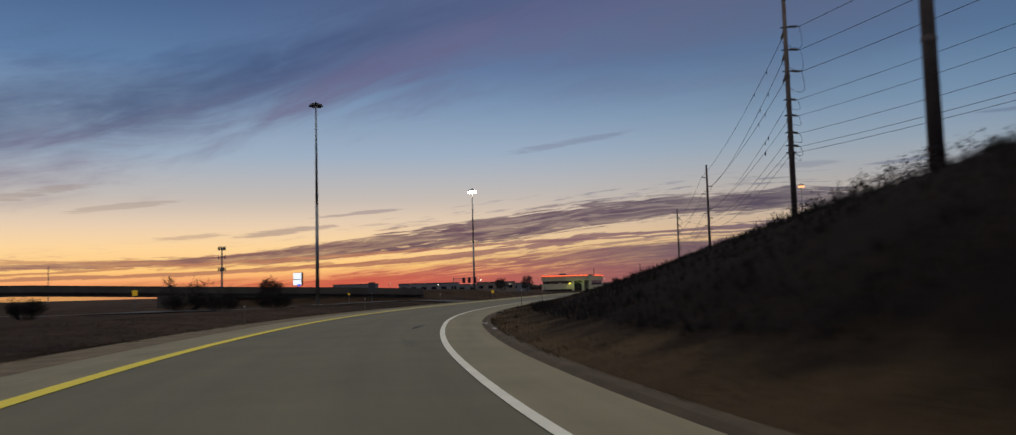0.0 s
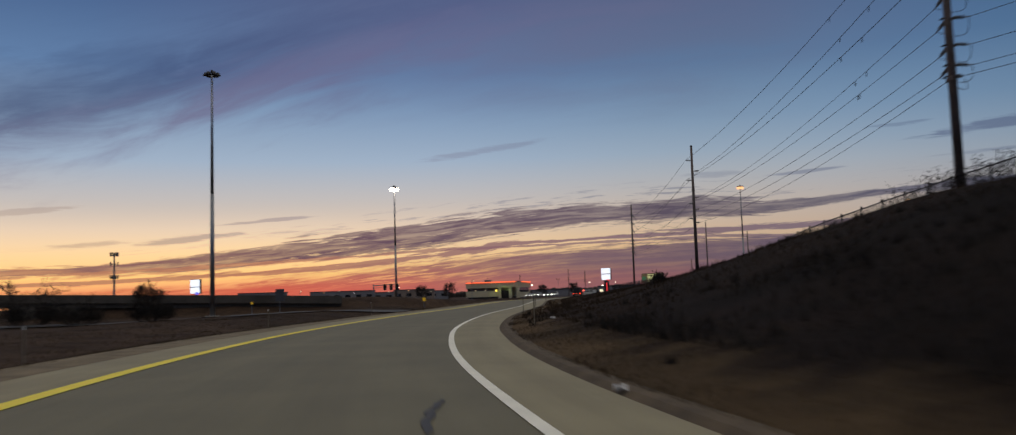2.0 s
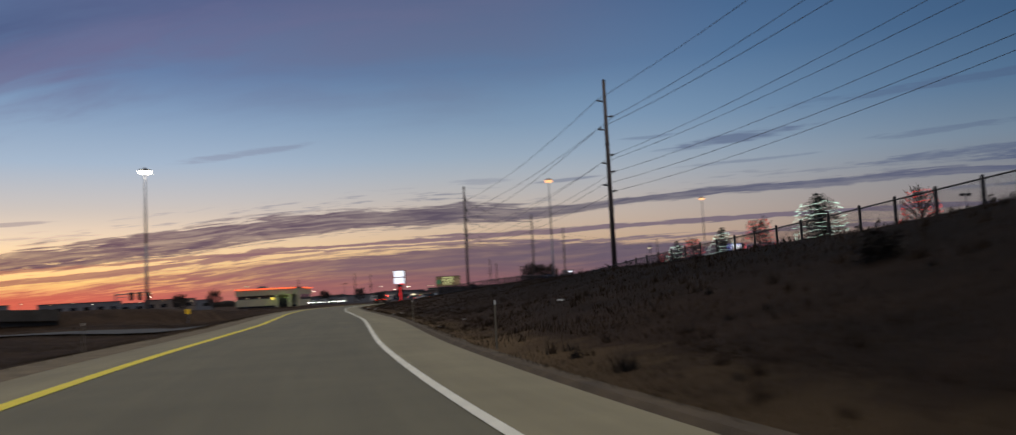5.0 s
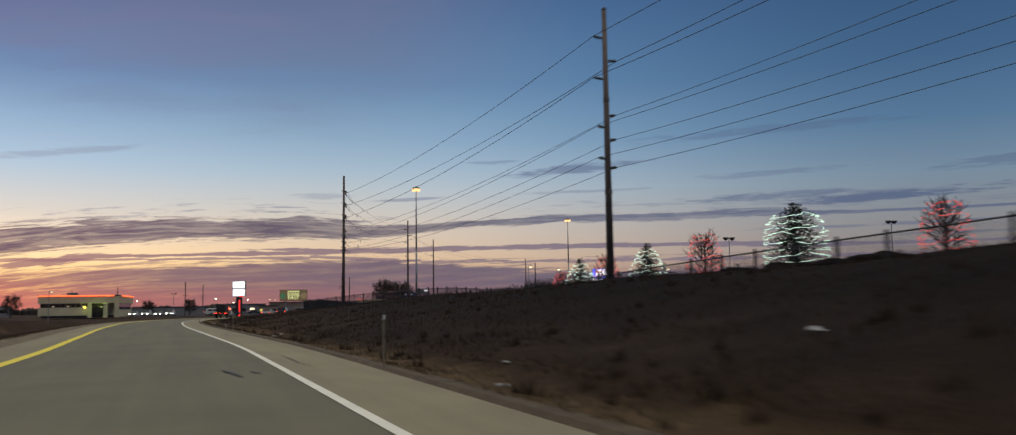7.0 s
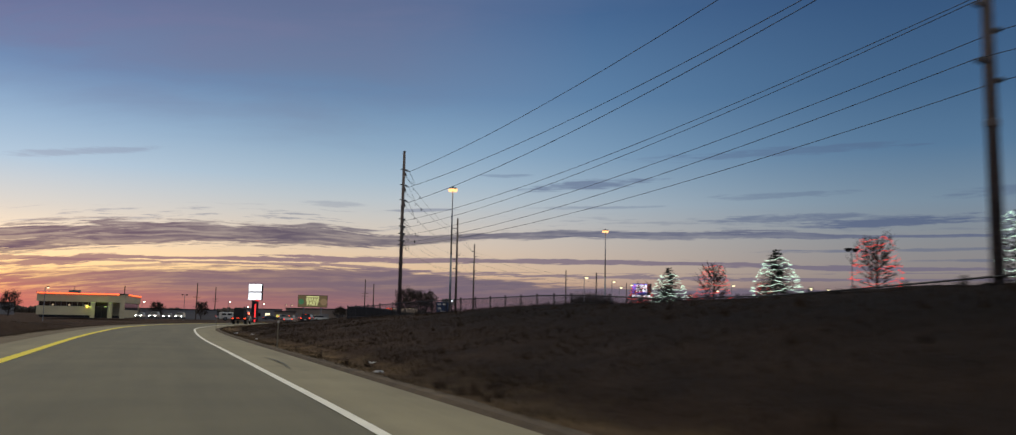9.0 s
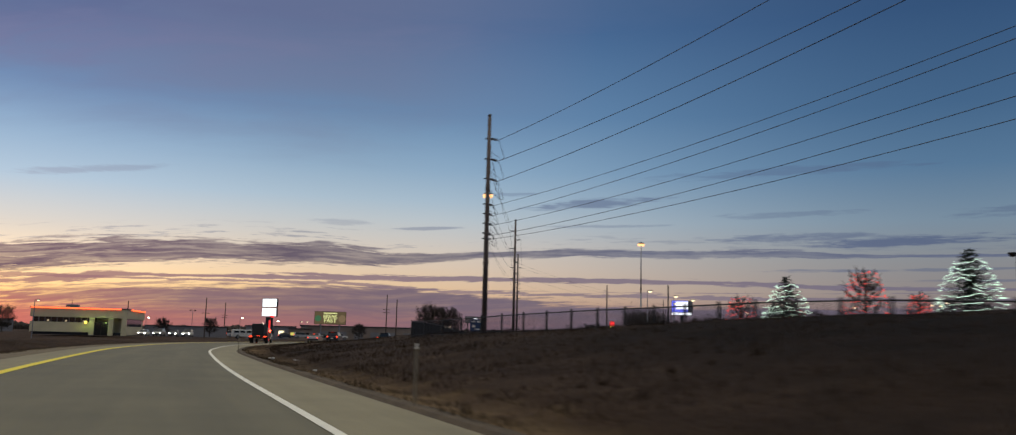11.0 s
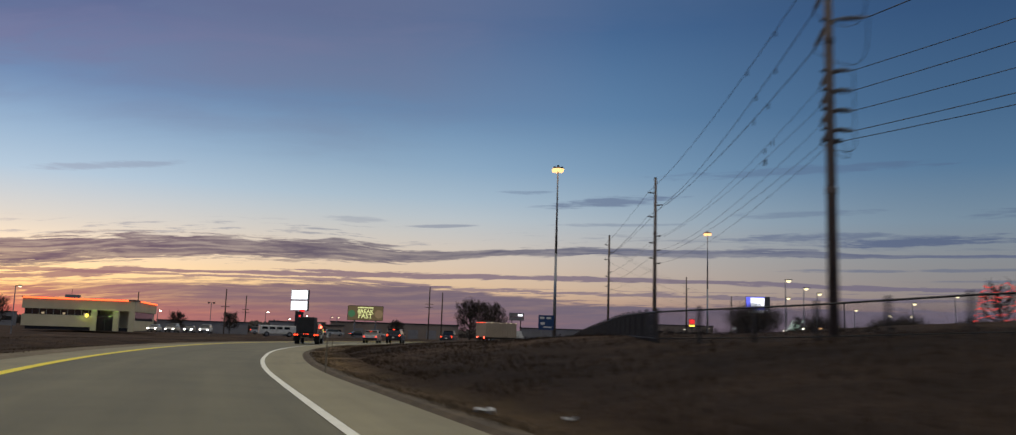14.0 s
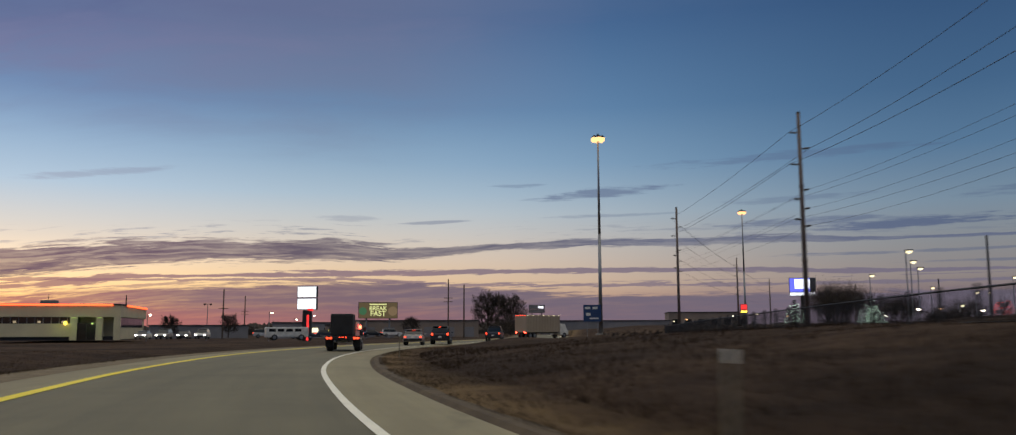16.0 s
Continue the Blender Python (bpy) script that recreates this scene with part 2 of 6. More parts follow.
# ---------------------------------------------------------------- materials
def material(name, col, rough=0.7, metal=0.0, var=0.25, scale=2.0, fine=30.0, bump=0.0, emit=None, power=0.0, dark=None, space="Object", spec=0.5):
    m = bpy.data.materials.new(name)
    m.use_nodes = True
    k = Nodes(m.node_tree)
    b = k.n("ShaderNodeBsdfPrincipled")
    k.t.links.new(b.outputs[0], k.n("ShaderNodeOutputMaterial").inputs[0])
    co = k.n("ShaderNodeTexCoord").outputs[space]
    big, small = k.noise(co, scale, 4.0), k.noise(co, fine, 5.0, 0.65)
    f = k.math("ADD", k.math("MULTIPLY", big, 0.55), k.math("MULTIPLY", small, 0.45))
    f = k.step(f, 0.34, 0.68)
    lo = dark if dark else tuple(c * (1 - var) for c in col)
    hi = tuple(min(1, c * (1 + var * 0.6)) for c in col)
    k.put(b.inputs["Base Color"], k.mix(f, lo, hi))
    k.put(b.inputs["Roughness"], k.math("ADD", rough - 0.06, k.math("MULTIPLY", small, 0.12), clamp=True))
    b.inputs["Metallic"].default_value = metal
    b.inputs["Specular IOR Level"].default_value = spec
    if bump:
        bn = k.n("ShaderNodeBump")
        bn.inputs["Distance"].default_value = bump
        bn.inputs["Strength"].default_value = 0.7
        k.put(bn.inputs["Height"], small)
        k.put(b.inputs["Normal"], bn.outputs[0])
    if emit:
        k.put(b.inputs["Emission Color"], emit)
        b.inputs["Emission Strength"].default_value = power
    return m


def pavement_material(name, col, joints=0.0):
    """Worn pavement: grain, tyre paths, patches of tar."""
    m = bpy.data.materials.new(name)
    m.use_nodes = True
    k = Nodes(m.node_tree)
    b = k.n("ShaderNodeBsdfPrincipled")
    k.t.links.new(b.outputs[0], k.n("ShaderNodeOutputMaterial").inputs[0])
    uv = k.n("ShaderNodeUVMap").outputs[0]                # u across in metres, v along in metres
    co = k.n("ShaderNodeTexCoord").outputs["Object"]
    s = k.n("ShaderNodeSeparateXYZ")
    k.put(s.inputs[0], uv)
    u, v = s.outputs[0], s.outputs[1]
    grain = k.noise(co, 26.0, 6.0, 0.7)
    blot = k.noise(co, 0.35, 5.0, 0.6)
    lanes = k.noise(k.xyz(k.math("MULTIPLY", u, 0.9), k.math("MULTIPLY", v, 0.035), 0.0), 1.0, 4.0, 0.6)
    f = k.math("ADD", k.math("MULTIPLY", grain, 0.35), k.math("ADD", k.math("MULTIPLY", blot, 0.3), k.math("MULTIPLY", lanes, 0.35)))
    c = k.mix(k.step(f, 0.3, 0.72), tuple(x * 0.66 for x in col), tuple(x * 1.22 for x in col))
    if joints:
        near = k.math("ABSOLUTE", k.math("SUBTRACT", k.math("FRACT", k.math("DIVIDE", v, joints)), 0.5))
        c = k.mix(k.step(near, 0.004, 0.0015), c, tuple(x * 0.45 for x in col))
    tar = k.step(k.noise(k.xyz(k.math("MULTIPLY", u, 0.35), k.math("MULTIPLY", v, 0.09), 4.0), 1.0, 5.0, 0.6, 0.8), 0.66, 0.72)
    c = k.mix(k.math("MULTIPLY", tar, 0.45), c, tuple(x * 0.4 for x in col))
    k.put(b.inputs["Base Color"], c)
    k.put(b.inputs["Roughness"], k.step(grain, 0.2, 0.8, 0.62, 0.86))
    bn = k.n("ShaderNodeBump")
    bn.inputs["Distance"].default_value = 0.006
    k.put(bn.inputs["Height"], grain), k.put(b.inputs["Normal"], bn.outputs[0])
    return m


def ground_material(name="dry_winter_grass", gain=1.0):
    """Dry winter grass over dark soil, in drifts of straw and brown."""
    m = bpy.data.materials.new(name)
    m.use_nodes = True
    k = Nodes(m.node_tree)
    b = k.n("ShaderNodeBsdfPrincipled")
    k.t.links.new(b.outputs[0], k.n("ShaderNodeOutputMaterial").inputs[0])
    co = k.n("ShaderNodeTexCoord").outputs["Object"]
    big, mid, small = k.noise(co, 0.045, 5.0, 0.6), k.noise(co, 0.5, 5.0, 0.65), k.noise(co, 9.0, 6.0, 0.72)
    f = k.math("ADD", k.math("MULTIPLY", big, 0.4), k.math("ADD", k.math("MULTIPLY", mid, 0.3), k.math("MULTIPLY", small, 0.3)))
    yy = k.n("ShaderNodeSeparateXYZ")
    k.put(yy.inputs[0], co)
    px, py = yy.outputs[0], yy.outputs[1]
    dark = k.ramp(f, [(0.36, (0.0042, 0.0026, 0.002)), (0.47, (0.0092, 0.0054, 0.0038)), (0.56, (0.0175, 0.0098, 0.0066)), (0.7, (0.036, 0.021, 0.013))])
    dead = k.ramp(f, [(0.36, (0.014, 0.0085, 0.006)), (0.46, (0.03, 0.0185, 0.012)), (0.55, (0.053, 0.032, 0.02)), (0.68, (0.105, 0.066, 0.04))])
    lean = k.step(k.math("ADD", py, k.math("MULTIPLY", big, 60.0)), 62.0, 120.0)   # paler colour on the low slope further on
    skylit_field = k.step(k.math("SUBTRACT", px, k.math("MULTIPLY", k.math("MINIMUM", py, 50.0), -0.25)), -2.0, -7.0)   # and on the field across the ramp, its stronger skylight painted into the colour
    c = k.mix(k.math("MAXIMUM", lean, skylit_field), dark, dead)
    unlit_slope = k.math("MULTIPLY", k.step(k.math("ADD", px, k.math("MULTIPLY", big, 10.0)), -5.0, 6.0), k.step(py, 200.0, 150.0))   # darker up the slope: the headlights' fall-off is put into the colour
    c = k.mix(k.math("MULTIPLY", unlit_slope, lean), c, k.mix(1.0, c, (0.28, 0.27, 0.28), "MULTIPLY"))
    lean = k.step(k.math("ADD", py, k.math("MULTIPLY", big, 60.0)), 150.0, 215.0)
    c = k.mix(k.math("MAXIMUM", lean, skylit_field), c, k.mix(1.0, c, (1.35, 1.4, 1.45), "MULTIPLY"))
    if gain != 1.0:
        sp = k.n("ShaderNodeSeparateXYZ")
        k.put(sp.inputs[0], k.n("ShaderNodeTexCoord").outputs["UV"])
        worn = k.step(k.math("ADD", sp.outputs[0], k.math("MULTIPLY", k.math("SUBTRACT", mid, 0.5), 1.1)), 0.62, 0.06)   # headlight glow painted over the straw, thins out up the slope
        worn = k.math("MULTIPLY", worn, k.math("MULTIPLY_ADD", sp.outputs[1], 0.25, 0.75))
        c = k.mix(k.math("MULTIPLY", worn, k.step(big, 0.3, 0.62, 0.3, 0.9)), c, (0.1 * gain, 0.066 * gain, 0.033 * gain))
    k.put(b.inputs["Base Color"], c)
    b.inputs["Roughness"].default_value = 0.95
    b.inputs["Specular IOR Level"].default_value = 0.1
    bn = k.n("ShaderNodeBump")
    bn.inputs["Distance"].default_value = 0.12
    k.put(bn.inputs["Height"], k.math("ADD", small, k.math("MULTIPLY", mid, 2.0))), k.put(b.inputs["Normal"], bn.outputs[0])
    return m


def blade_material(name, lo, hi):
    """Thin dry leaves, each of its own shade."""
    m = bpy.data.materials.new(name)
    m.use_nodes = True
    k = Nodes(m.node_tree)
    b = k.n("ShaderNodeBsdfPrincipled")
    k.t.links.new(b.outputs[0], k.n("ShaderNodeOutputMaterial").inputs[0])
    r = k.n("ShaderNodeNewGeometry").outputs["Random Per Island"]
    big = k.noise(k.n("ShaderNodeTexCoord").outputs["Object"], 0.3, 4.0)
    k.put(b.inputs["Base Color"], k.mix(k.math("MULTIPLY", k.math("POWER", r, 1.6), k.step(big, 0.3, 0.7, 0.35, 1.0)), lo, hi))
    b.inputs["Roughness"].default_value = 0.9
    b.inputs["Specular IOR Level"].default_value = 0.1
    return m


def glow(name, col, power):
    m = bpy.data.materials.new(name)
    m.use_nodes = True
    k = Nodes(m.node_tree)
    e = k.n("ShaderNodeEmission")
    k.put(e.inputs[0], col), k.put(e.inputs[1], power)
    k.t.links.new(e.outputs[0], k.n("ShaderNodeOutputMaterial").inputs[0])
    return m


MAT = dict(
    lane=pavement_material("worn_asphalt_lane", (0.156, 0.138, 0.08)),
    old_asphalt=pavement_material("old_side_asphalt", (0.055, 0.05, 0.045)),
    shoulder=pavement_material("concrete_shoulder", (0.275, 0.236, 0.136)),
    white=material("white_road_paint", (0.9, 0.86, 0.72), 0.6, var=0.12, scale=1.5, fine=22),
    yellow=material("yellow_road_paint", (0.92, 0.74, 0.03), 0.6, var=0.1, scale=1.5, fine=22),
    grass=ground_material(),
    straw=ground_material("headlit_straw_verge", 2.1),
    # lit copy of the next blade: headlight and sky light put into its colour
    blade_lit=blade_material("lit_straw_blade", (0.05, 0.034, 0.021), (0.13, 0.092, 0.055)),
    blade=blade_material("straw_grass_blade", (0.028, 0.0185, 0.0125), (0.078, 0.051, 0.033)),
    g_kiosk=glow("yellow_kiosk_glow", (0.8, 0.72, 0.16), 0.8),
    tar=material("dark_road_tar", (0.03, 0.028, 0.025), 0.6, var=0.3, scale=2.0, fine=20),
    kerb=material("gravel_kerb", (0.105, 0.074, 0.042), 0.95, var=0.45, scale=1.2, fine=18, bump=0.03),
    gravel=material("gravel_verge", (0.19, 0.145, 0.085), 0.95, var=0.45, scale=1.2, fine=18, bump=0.03),
    steel=material("galvanised_steel", (0.26, 0.27, 0.29), 0.45, 0.8, var=0.25, scale=0.7, fine=9),
    rust=material("weathering_steel_pole", (0.15, 0.115, 0.1), 0.75, 0.2, var=0.35, scale=0.6, fine=8),
    wood=material("weathered_pole_wood", (0.085, 0.06, 0.045), 0.9, var=0.4, scale=1.0, fine=12),
    dark=material("dark_painted_metal", (0.022, 0.022, 0.025), 0.5, 0.3, var=0.3, scale=2, fine=15),
    wire=material("aluminium_cable", (0.06, 0.06, 0.07), 0.6, 0.5),
    insul=material("grey_insulator", (0.1, 0.1, 0.11), 0.4),
    bridge=material("dark_bridge_concrete", (0.1, 0.085, 0.07), 0.9, var=0.35, scale=0.3, fine=5, bump=0.01),
    concrete=material("bridge_concrete", (0.3, 0.28, 0.25), 0.85, var=0.3, scale=0.3, fine=5, bump=0.01),
    cream=material("cream_wall_panel", (0.6, 0.52, 0.34), 0.75, var=0.12, scale=0.3, fine=6),
    tanwall=material("tan_metal_siding", (0.26, 0.2, 0.16), 0.7, var=0.2, scale=0.2, fine=4),
    greywall=material("grey_siding", (0.22, 0.21, 0.22), 0.7, var=0.2, scale=0.2, fine=4),
    roof=material("dark_roofing", (0.05, 0.048, 0.05), 0.85, var=0.3, scale=0.4, fine=5),
    glass=material("dark_window_glass", (0.015, 0.017, 0.02), 0.08, var=0.2),
    bark=material("bare_tree_bark", (0.05, 0.038, 0.03), 0.95, var=0.35, scale=1.5, fine=14),
    needle=material("dark_conifer_needles", (0.022, 0.034, 0.024), 0.9, var=0.5, scale=0.9, fine=6),
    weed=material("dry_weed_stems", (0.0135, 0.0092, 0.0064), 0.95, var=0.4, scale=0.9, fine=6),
    signblue=material("blue_sign_sheeting", (0.012, 0.045, 0.14), 0.5, var=0.15),
    signback=material("aluminium_sign_back", (0.1, 0.1, 0.11), 0.5, 0.4),
    # no lamp: the sheeting's brightness is put in as a faint glow
    signyellow=material("yellow_glowing_sheeting", (0.75, 0.48, 0.02), 0.5, var=0.1, emit=(0.9, 0.5, 0.02), power=0.25),
    plastic=material("white_marker_plastic", (0.7, 0.68, 0.62), 0.6, var=0.15),
    tanpost=material("tan_marker_plastic", (0.2, 0.17, 0.12), 0.7, var=0.15),
    litter=material("white_litter_plastic", (0.55, 0.54, 0.52), 0.6, var=0.15),
    tyre=material("tyre_rubber", (0.015, 0.015, 0.015), 0.85),
    paint_black=material("black_car_paint", (0.012, 0.012, 0.014), 0.25, 0.2),
    paint_silver=material("silver_car_paint", (0.45, 0.43, 0.4), 0.3, 0.5),
    paint_blue=material("dark_blue_car_paint", (0.03, 0.035, 0.05), 0.28, 0.3),
    paint_white=material("white_car_paint", (0.66, 0.64, 0.6), 0.35),
    tarp=material("dark_canvas_cover", (0.02, 0.02, 0.022), 0.85, var=0.3, scale=1.5, fine=10, bump=0.01),
    trailer=material("tan_trailer_skin", (0.34, 0.27, 0.2), 0.5, var=0.15, scale=0.3, fine=4),
    g_amber=glow("sodium_lamp_glow", (1.0, 0.52, 0.22), 1.9),
    g_white=glow("white_lamp_glow", (1.0, 0.83, 0.6), 12.0),
    g_warm=glow("warm_lot_lamp_glow", (1.0, 0.86, 0.52), 1.7),
    g_warm_dim=glow("dim_window_glow", (1.0, 0.8, 0.5), 0.35),
    g_red=glow("red_tail_light_glow", (1.0, 0.06, 0.02), 3.5),
    g_redbright=glow("red_brake_light_glow", (1.0, 0.06, 0.03), 14.0),
    g_neon=glow("red_neon_band_glow", (1.0, 0.13, 0.04), 2.6),
    g_head=glow("headlight_glow", (1.0, 0.96, 0.8), 14.0),
    g_sign=glow("lit_sign_face_glow", (0.9, 0.95, 1.0), 1.5),
    g_pole=glow("red_lit_column_glow", (1.0, 0.05, 0.05), 1.1),
    g_led=glow("white_light_string_glow", (0.7, 1.0, 0.78), 1.35),
    g_ledred=glow("red_light_string_glow", (1.0, 0.1, 0.08), 1.0),
    g_green=glow("green_entry_light_glow", (0.7, 1.0, 0.25), 0.5),
    g_yellow=glow("yellow_lamp_glow", (1.0, 0.75, 0.08), 3.0),
    g_blue=glow("blue_screen_glow", (0.16, 0.18, 1.0), 1.1),
    g_screen=glow("white_screen_glow", (0.9, 0.92, 1.0), 1.6),
    g_pink=glow("pink_screen_glow", (1.0, 0.62, 0.72), 1.4),
    g_board=glow("lit_billboard_green_glow", (0.105, 0.078, 0.042), 1.0),
    g_leaf=glow("lit_billboard_leaf_glow", (0.06, 0.16, 0.08), 0.8),
    g_tan=glow("lit_billboard_tan_glow", (0.2, 0.14, 0.08), 0.9),
    g_boardtext=glow("lit_billboard_letter_glow", (0.82, 0.85, 0.36), 0.9),
)


# ---------------------------------------------------------------- mesh helpers
def mesh_of(name, bm, mat, smooth=False):
    me = bpy.data.meshes.new(name)
    bm.to_mesh(me)
    bm.free()
    for p in me.polygons:
        p.use_smooth = smooth
    me.materials.append(MAT[mat] if isinstance(mat, str) else mat)
    return me


def part(name, bm, mat, parent, label="", smooth=False):
    """One mesh object under a thing or a part."""
    ob = new(name, mesh_of(name, bm, mat, smooth))
    ob.parent = parent
    if label:
        tagged(ob, label)
    return ob


def solo(name, bm, mat, label, category, group="", kind="", smooth=False):
    return tagged(new(name, mesh_of(name, bm, mat, smooth)), label, category, group, kind)


def thing(name, place, label, category, group="", turn=0.0, kind=""):
    ob = new(name)
    ob.matrix_basis = pose(*place, 0, 0, turn)
    return tagged(ob, label, category, group, kind)


def box(bm, c, size, turn=0.0, bevel=0.0):
    r = bmesh.ops.create_cube(bm, size=1.0, matrix=Matrix.Translation(c) @ pose(0, 0, 0, 0, 0, turn) @ Matrix.Diagonal((*size, 1)))
    if bevel:
        es = list({e for v in r["verts"] for e in v.link_edges})
        bmesh.ops.bevel(bm, geom=es, offset=bevel, segments=2, affect="EDGES", profile=0.6)
    return bm


def rod(bm, a, b, r0, r1=None, seg=8, caps=True):
    """A tapered rod from a to b."""
    a, b = Vector(a), Vector(b)
    r1 = r0 if r1 is None else r1
    q = (b - a).to_track_quat("Z", "Y").to_matrix()
    rings = []
    for p, r in ((a, r0), (b, r1)):
        rings.append([bm.verts.new(p + q @ Vector((r * math.cos(i * math.tau / seg), r * math.sin(i * math.tau / seg), 0))) for i in range(seg)])
    for i in range(seg):
        bm.faces.new((rings[0][i], rings[0][(i + 1) % seg], rings[1][(i + 1) % seg], rings[1][i]))
    if caps:
        bm.faces.new(rings[0][::-1]), bm.faces.new(rings[1])
    return bm


def tube(bm, pts, radius, seg=6):
    """A tube along points, of one thickness or of one for each point."""
    rings = []
    for i, p in enumerate(pts):
        r = radius[i] if isinstance(radius, list) else radius
        d = Vector(pts[min(i + 1, len(pts) - 1)]) - Vector(pts[max(i - 1, 0)])
        q = d.to_track_quat("Z", "Y").to_matrix()
        rings.append([bm.verts.new(Vector(p) + q @ Vector((r * math.cos(k * math.tau / seg), r * math.sin(k * math.tau / seg), 0))) for k in range(seg)])
    for r0, r1 in zip(rings, rings[1:]):
        for k in range(seg):
            bm.faces.new((r0[k], r0[(k + 1) % seg], r1[(k + 1) % seg], r1[k]))
    return bm


def lathe(bm, prof, seg=16, at=(0, 0, 0)):
    rings = [[bm.verts.new((at[0] + r * math.cos(k * math.tau / seg), at[1] + r * math.sin(k * math.tau / seg), at[2] + z)) for k in range(seg)] for r, z in prof]
    for r0, r1 in zip(rings, rings[1:]):
        for k in range(seg):
            bm.faces.new((r0[k], r0[(k + 1) % seg], r1[(k + 1) % seg], r1[k]))
    bm.faces.new(rings[0][::-1]), bm.faces.new(rings[-1])
    return bm


def prism(bm, outline, y0, y1):
    """An outline in x, z drawn out along y."""
    a = [bm.verts.new((x, y0, z)) for x, z in outline]
    b = [bm.verts.new((x, y1, z)) for x, z in outline]
    n = len(outline)
    for i in range(n):
        bm.faces.new((a[i], a[(i + 1) % n], b[(i + 1) % n], b[i]))
    bm.faces.new(a[::-1]), bm.faces.new(b)
    bmesh.ops.recalc_face_normals(bm, faces=bm.faces[:])
    return bm


BM = bmesh.new

# ---------------------------------------------------------------- the ramp's line
# The white edge line, as it runs on the ground.
LINE = [(14.3, -42), (10.2, -24), (5.4, -8), (2.05, 1.0), (-1.05, 8.4), (-2.25, 11.8), (-4.55, 18.7), (-6.5, 25.5), (-8.3, 32.7), (-10.5, 43), (-12.3, 55.5), (-12.95, 63),
        (-13.35, 69.5), (-13.65, 77), (-13.85, 88), (-13.75, 100), (-13.65, 110), (-13.6, 120), (-13.8, 130), (-14.2, 148), (-14.5, 161), (-14.6, 173), (-14.55, 184),
        (-14.4, 196), (-14.0, 204), (-13.5, 210), (-12.45, 220), (-11.2, 228), (-9.4, 237), (-6.8, 246.5), (-3.4, 256),
        (1.2, 266), (7.6, 277.5), (15.6, 290), (24.8, 303.5), (34, 318), (42.5, 333), (52, 352), (62, 376), (74, 410), (88, 450)]


def glide(pts, step=1.5):
    p = np.array(pts, float)
    out = []
    for i in range(len(p) - 1):
        a, b, c, e = p[max(i - 1, 0)], p[i], p[i + 1], p[min(i + 2, len(p) - 1)]
        n = max(2, int(np.linalg.norm(c - b) / step))
        for k in range(n):
            u = k / n
            out.append(0.5 * (2 * b + (c - a) * u + (2 * a - 5 * b + 4 * c - e) * u * u + (3 * b - a - 3 * c + e) * u ** 3))
    out.append(p[-1])
    return np.array(out)


EDGE = glide(LINE)
for _ in range(6):                                        # ease the small kinks out
    EDGE[1:-1] = (EDGE[:-2] + 2 * EDGE[1:-1] + EDGE[2:]) / 4
TAN = np.gradient(EDGE, axis=0)
TAN /= np.linalg.norm(TAN, axis=1)[:, None]
RIGHT = np.c_[TAN[:, 1], -TAN[:, 0]]
RUN = np.r_[0, np.cumsum(np.linalg.norm(np.diff(EDGE, axis=0), axis=1))]
LANE, R_SHOULDER, L_SHOULDER = 6.7, 1.95, 2.1
WIDER = np.interp(EDGE[:, 1], [35, 52, 72, 108, 165, 195, 215], [-0.42, -0.22, -0.1, 0.16, 0.14, -0.12, -0.15])   # the right shoulder widens and narrows on its way


def strip(name, offsets, z, mat, kind_label, category, lo=0, hi=None, crown=None, thick=0.0):
    """A ribbon along the ramp between two offsets from the white line."""
    hi = hi or len(EDGE)
    n = len(offsets)
    vs, fs, uv = [], [], []
    for i in range(lo, hi):
        for k, o in enumerate(offsets):
            p = EDGE[i] + RIGHT[i] * (o + WIDER[i] * (o > 1.5))
            vs.append((p[0], p[1], z if crown is None else z + crown[k]))
            uv.append((o, RUN[i]))
    for i in range(hi - lo - 1):
        for k in range(n - 1):
            a = i * n + k
            fs.append((a, a + 1, a + n + 1, a + n))
    me = bpy.data.meshes.new(name)
    me.from_pydata(vs, [], fs)
    lay = me.uv_layers.new(name="UVMap")
    for lp in me.loops:
        lay.data[lp.index].uv = uv[lp.vertex_index]
    me.materials.append(MAT[mat])
    ob = new(name, me)
    return tagged(ob, kind_label, category, kind="structure")


def to_line(x, y):
    """Signed distance to the white line (right of it positive) and index of the nearest point."""
    q = np.stack([np.asarray(x, float).ravel(), np.asarray(y, float).ravel()], 1)
    best = np.empty(len(q))
    idx = np.empty(len(q), int)
    for s in range(0, len(q), 4000):
        d = ((q[s:s + 4000, None] - EDGE[None]) ** 2).sum(2)
        j = d.argmin(1)
        v = q[s:s + 4000] - EDGE[j]
        best[s:s + 4000] = (v * RIGHT[j]).sum(1)
        idx[s:s + 4000] = j
    return best, idx


def smooth(a, b, x):
    t = np.clip((np.asarray(x, float) - a) / (b - a), 0, 1)
    return t * t * (3 - 2 * t)


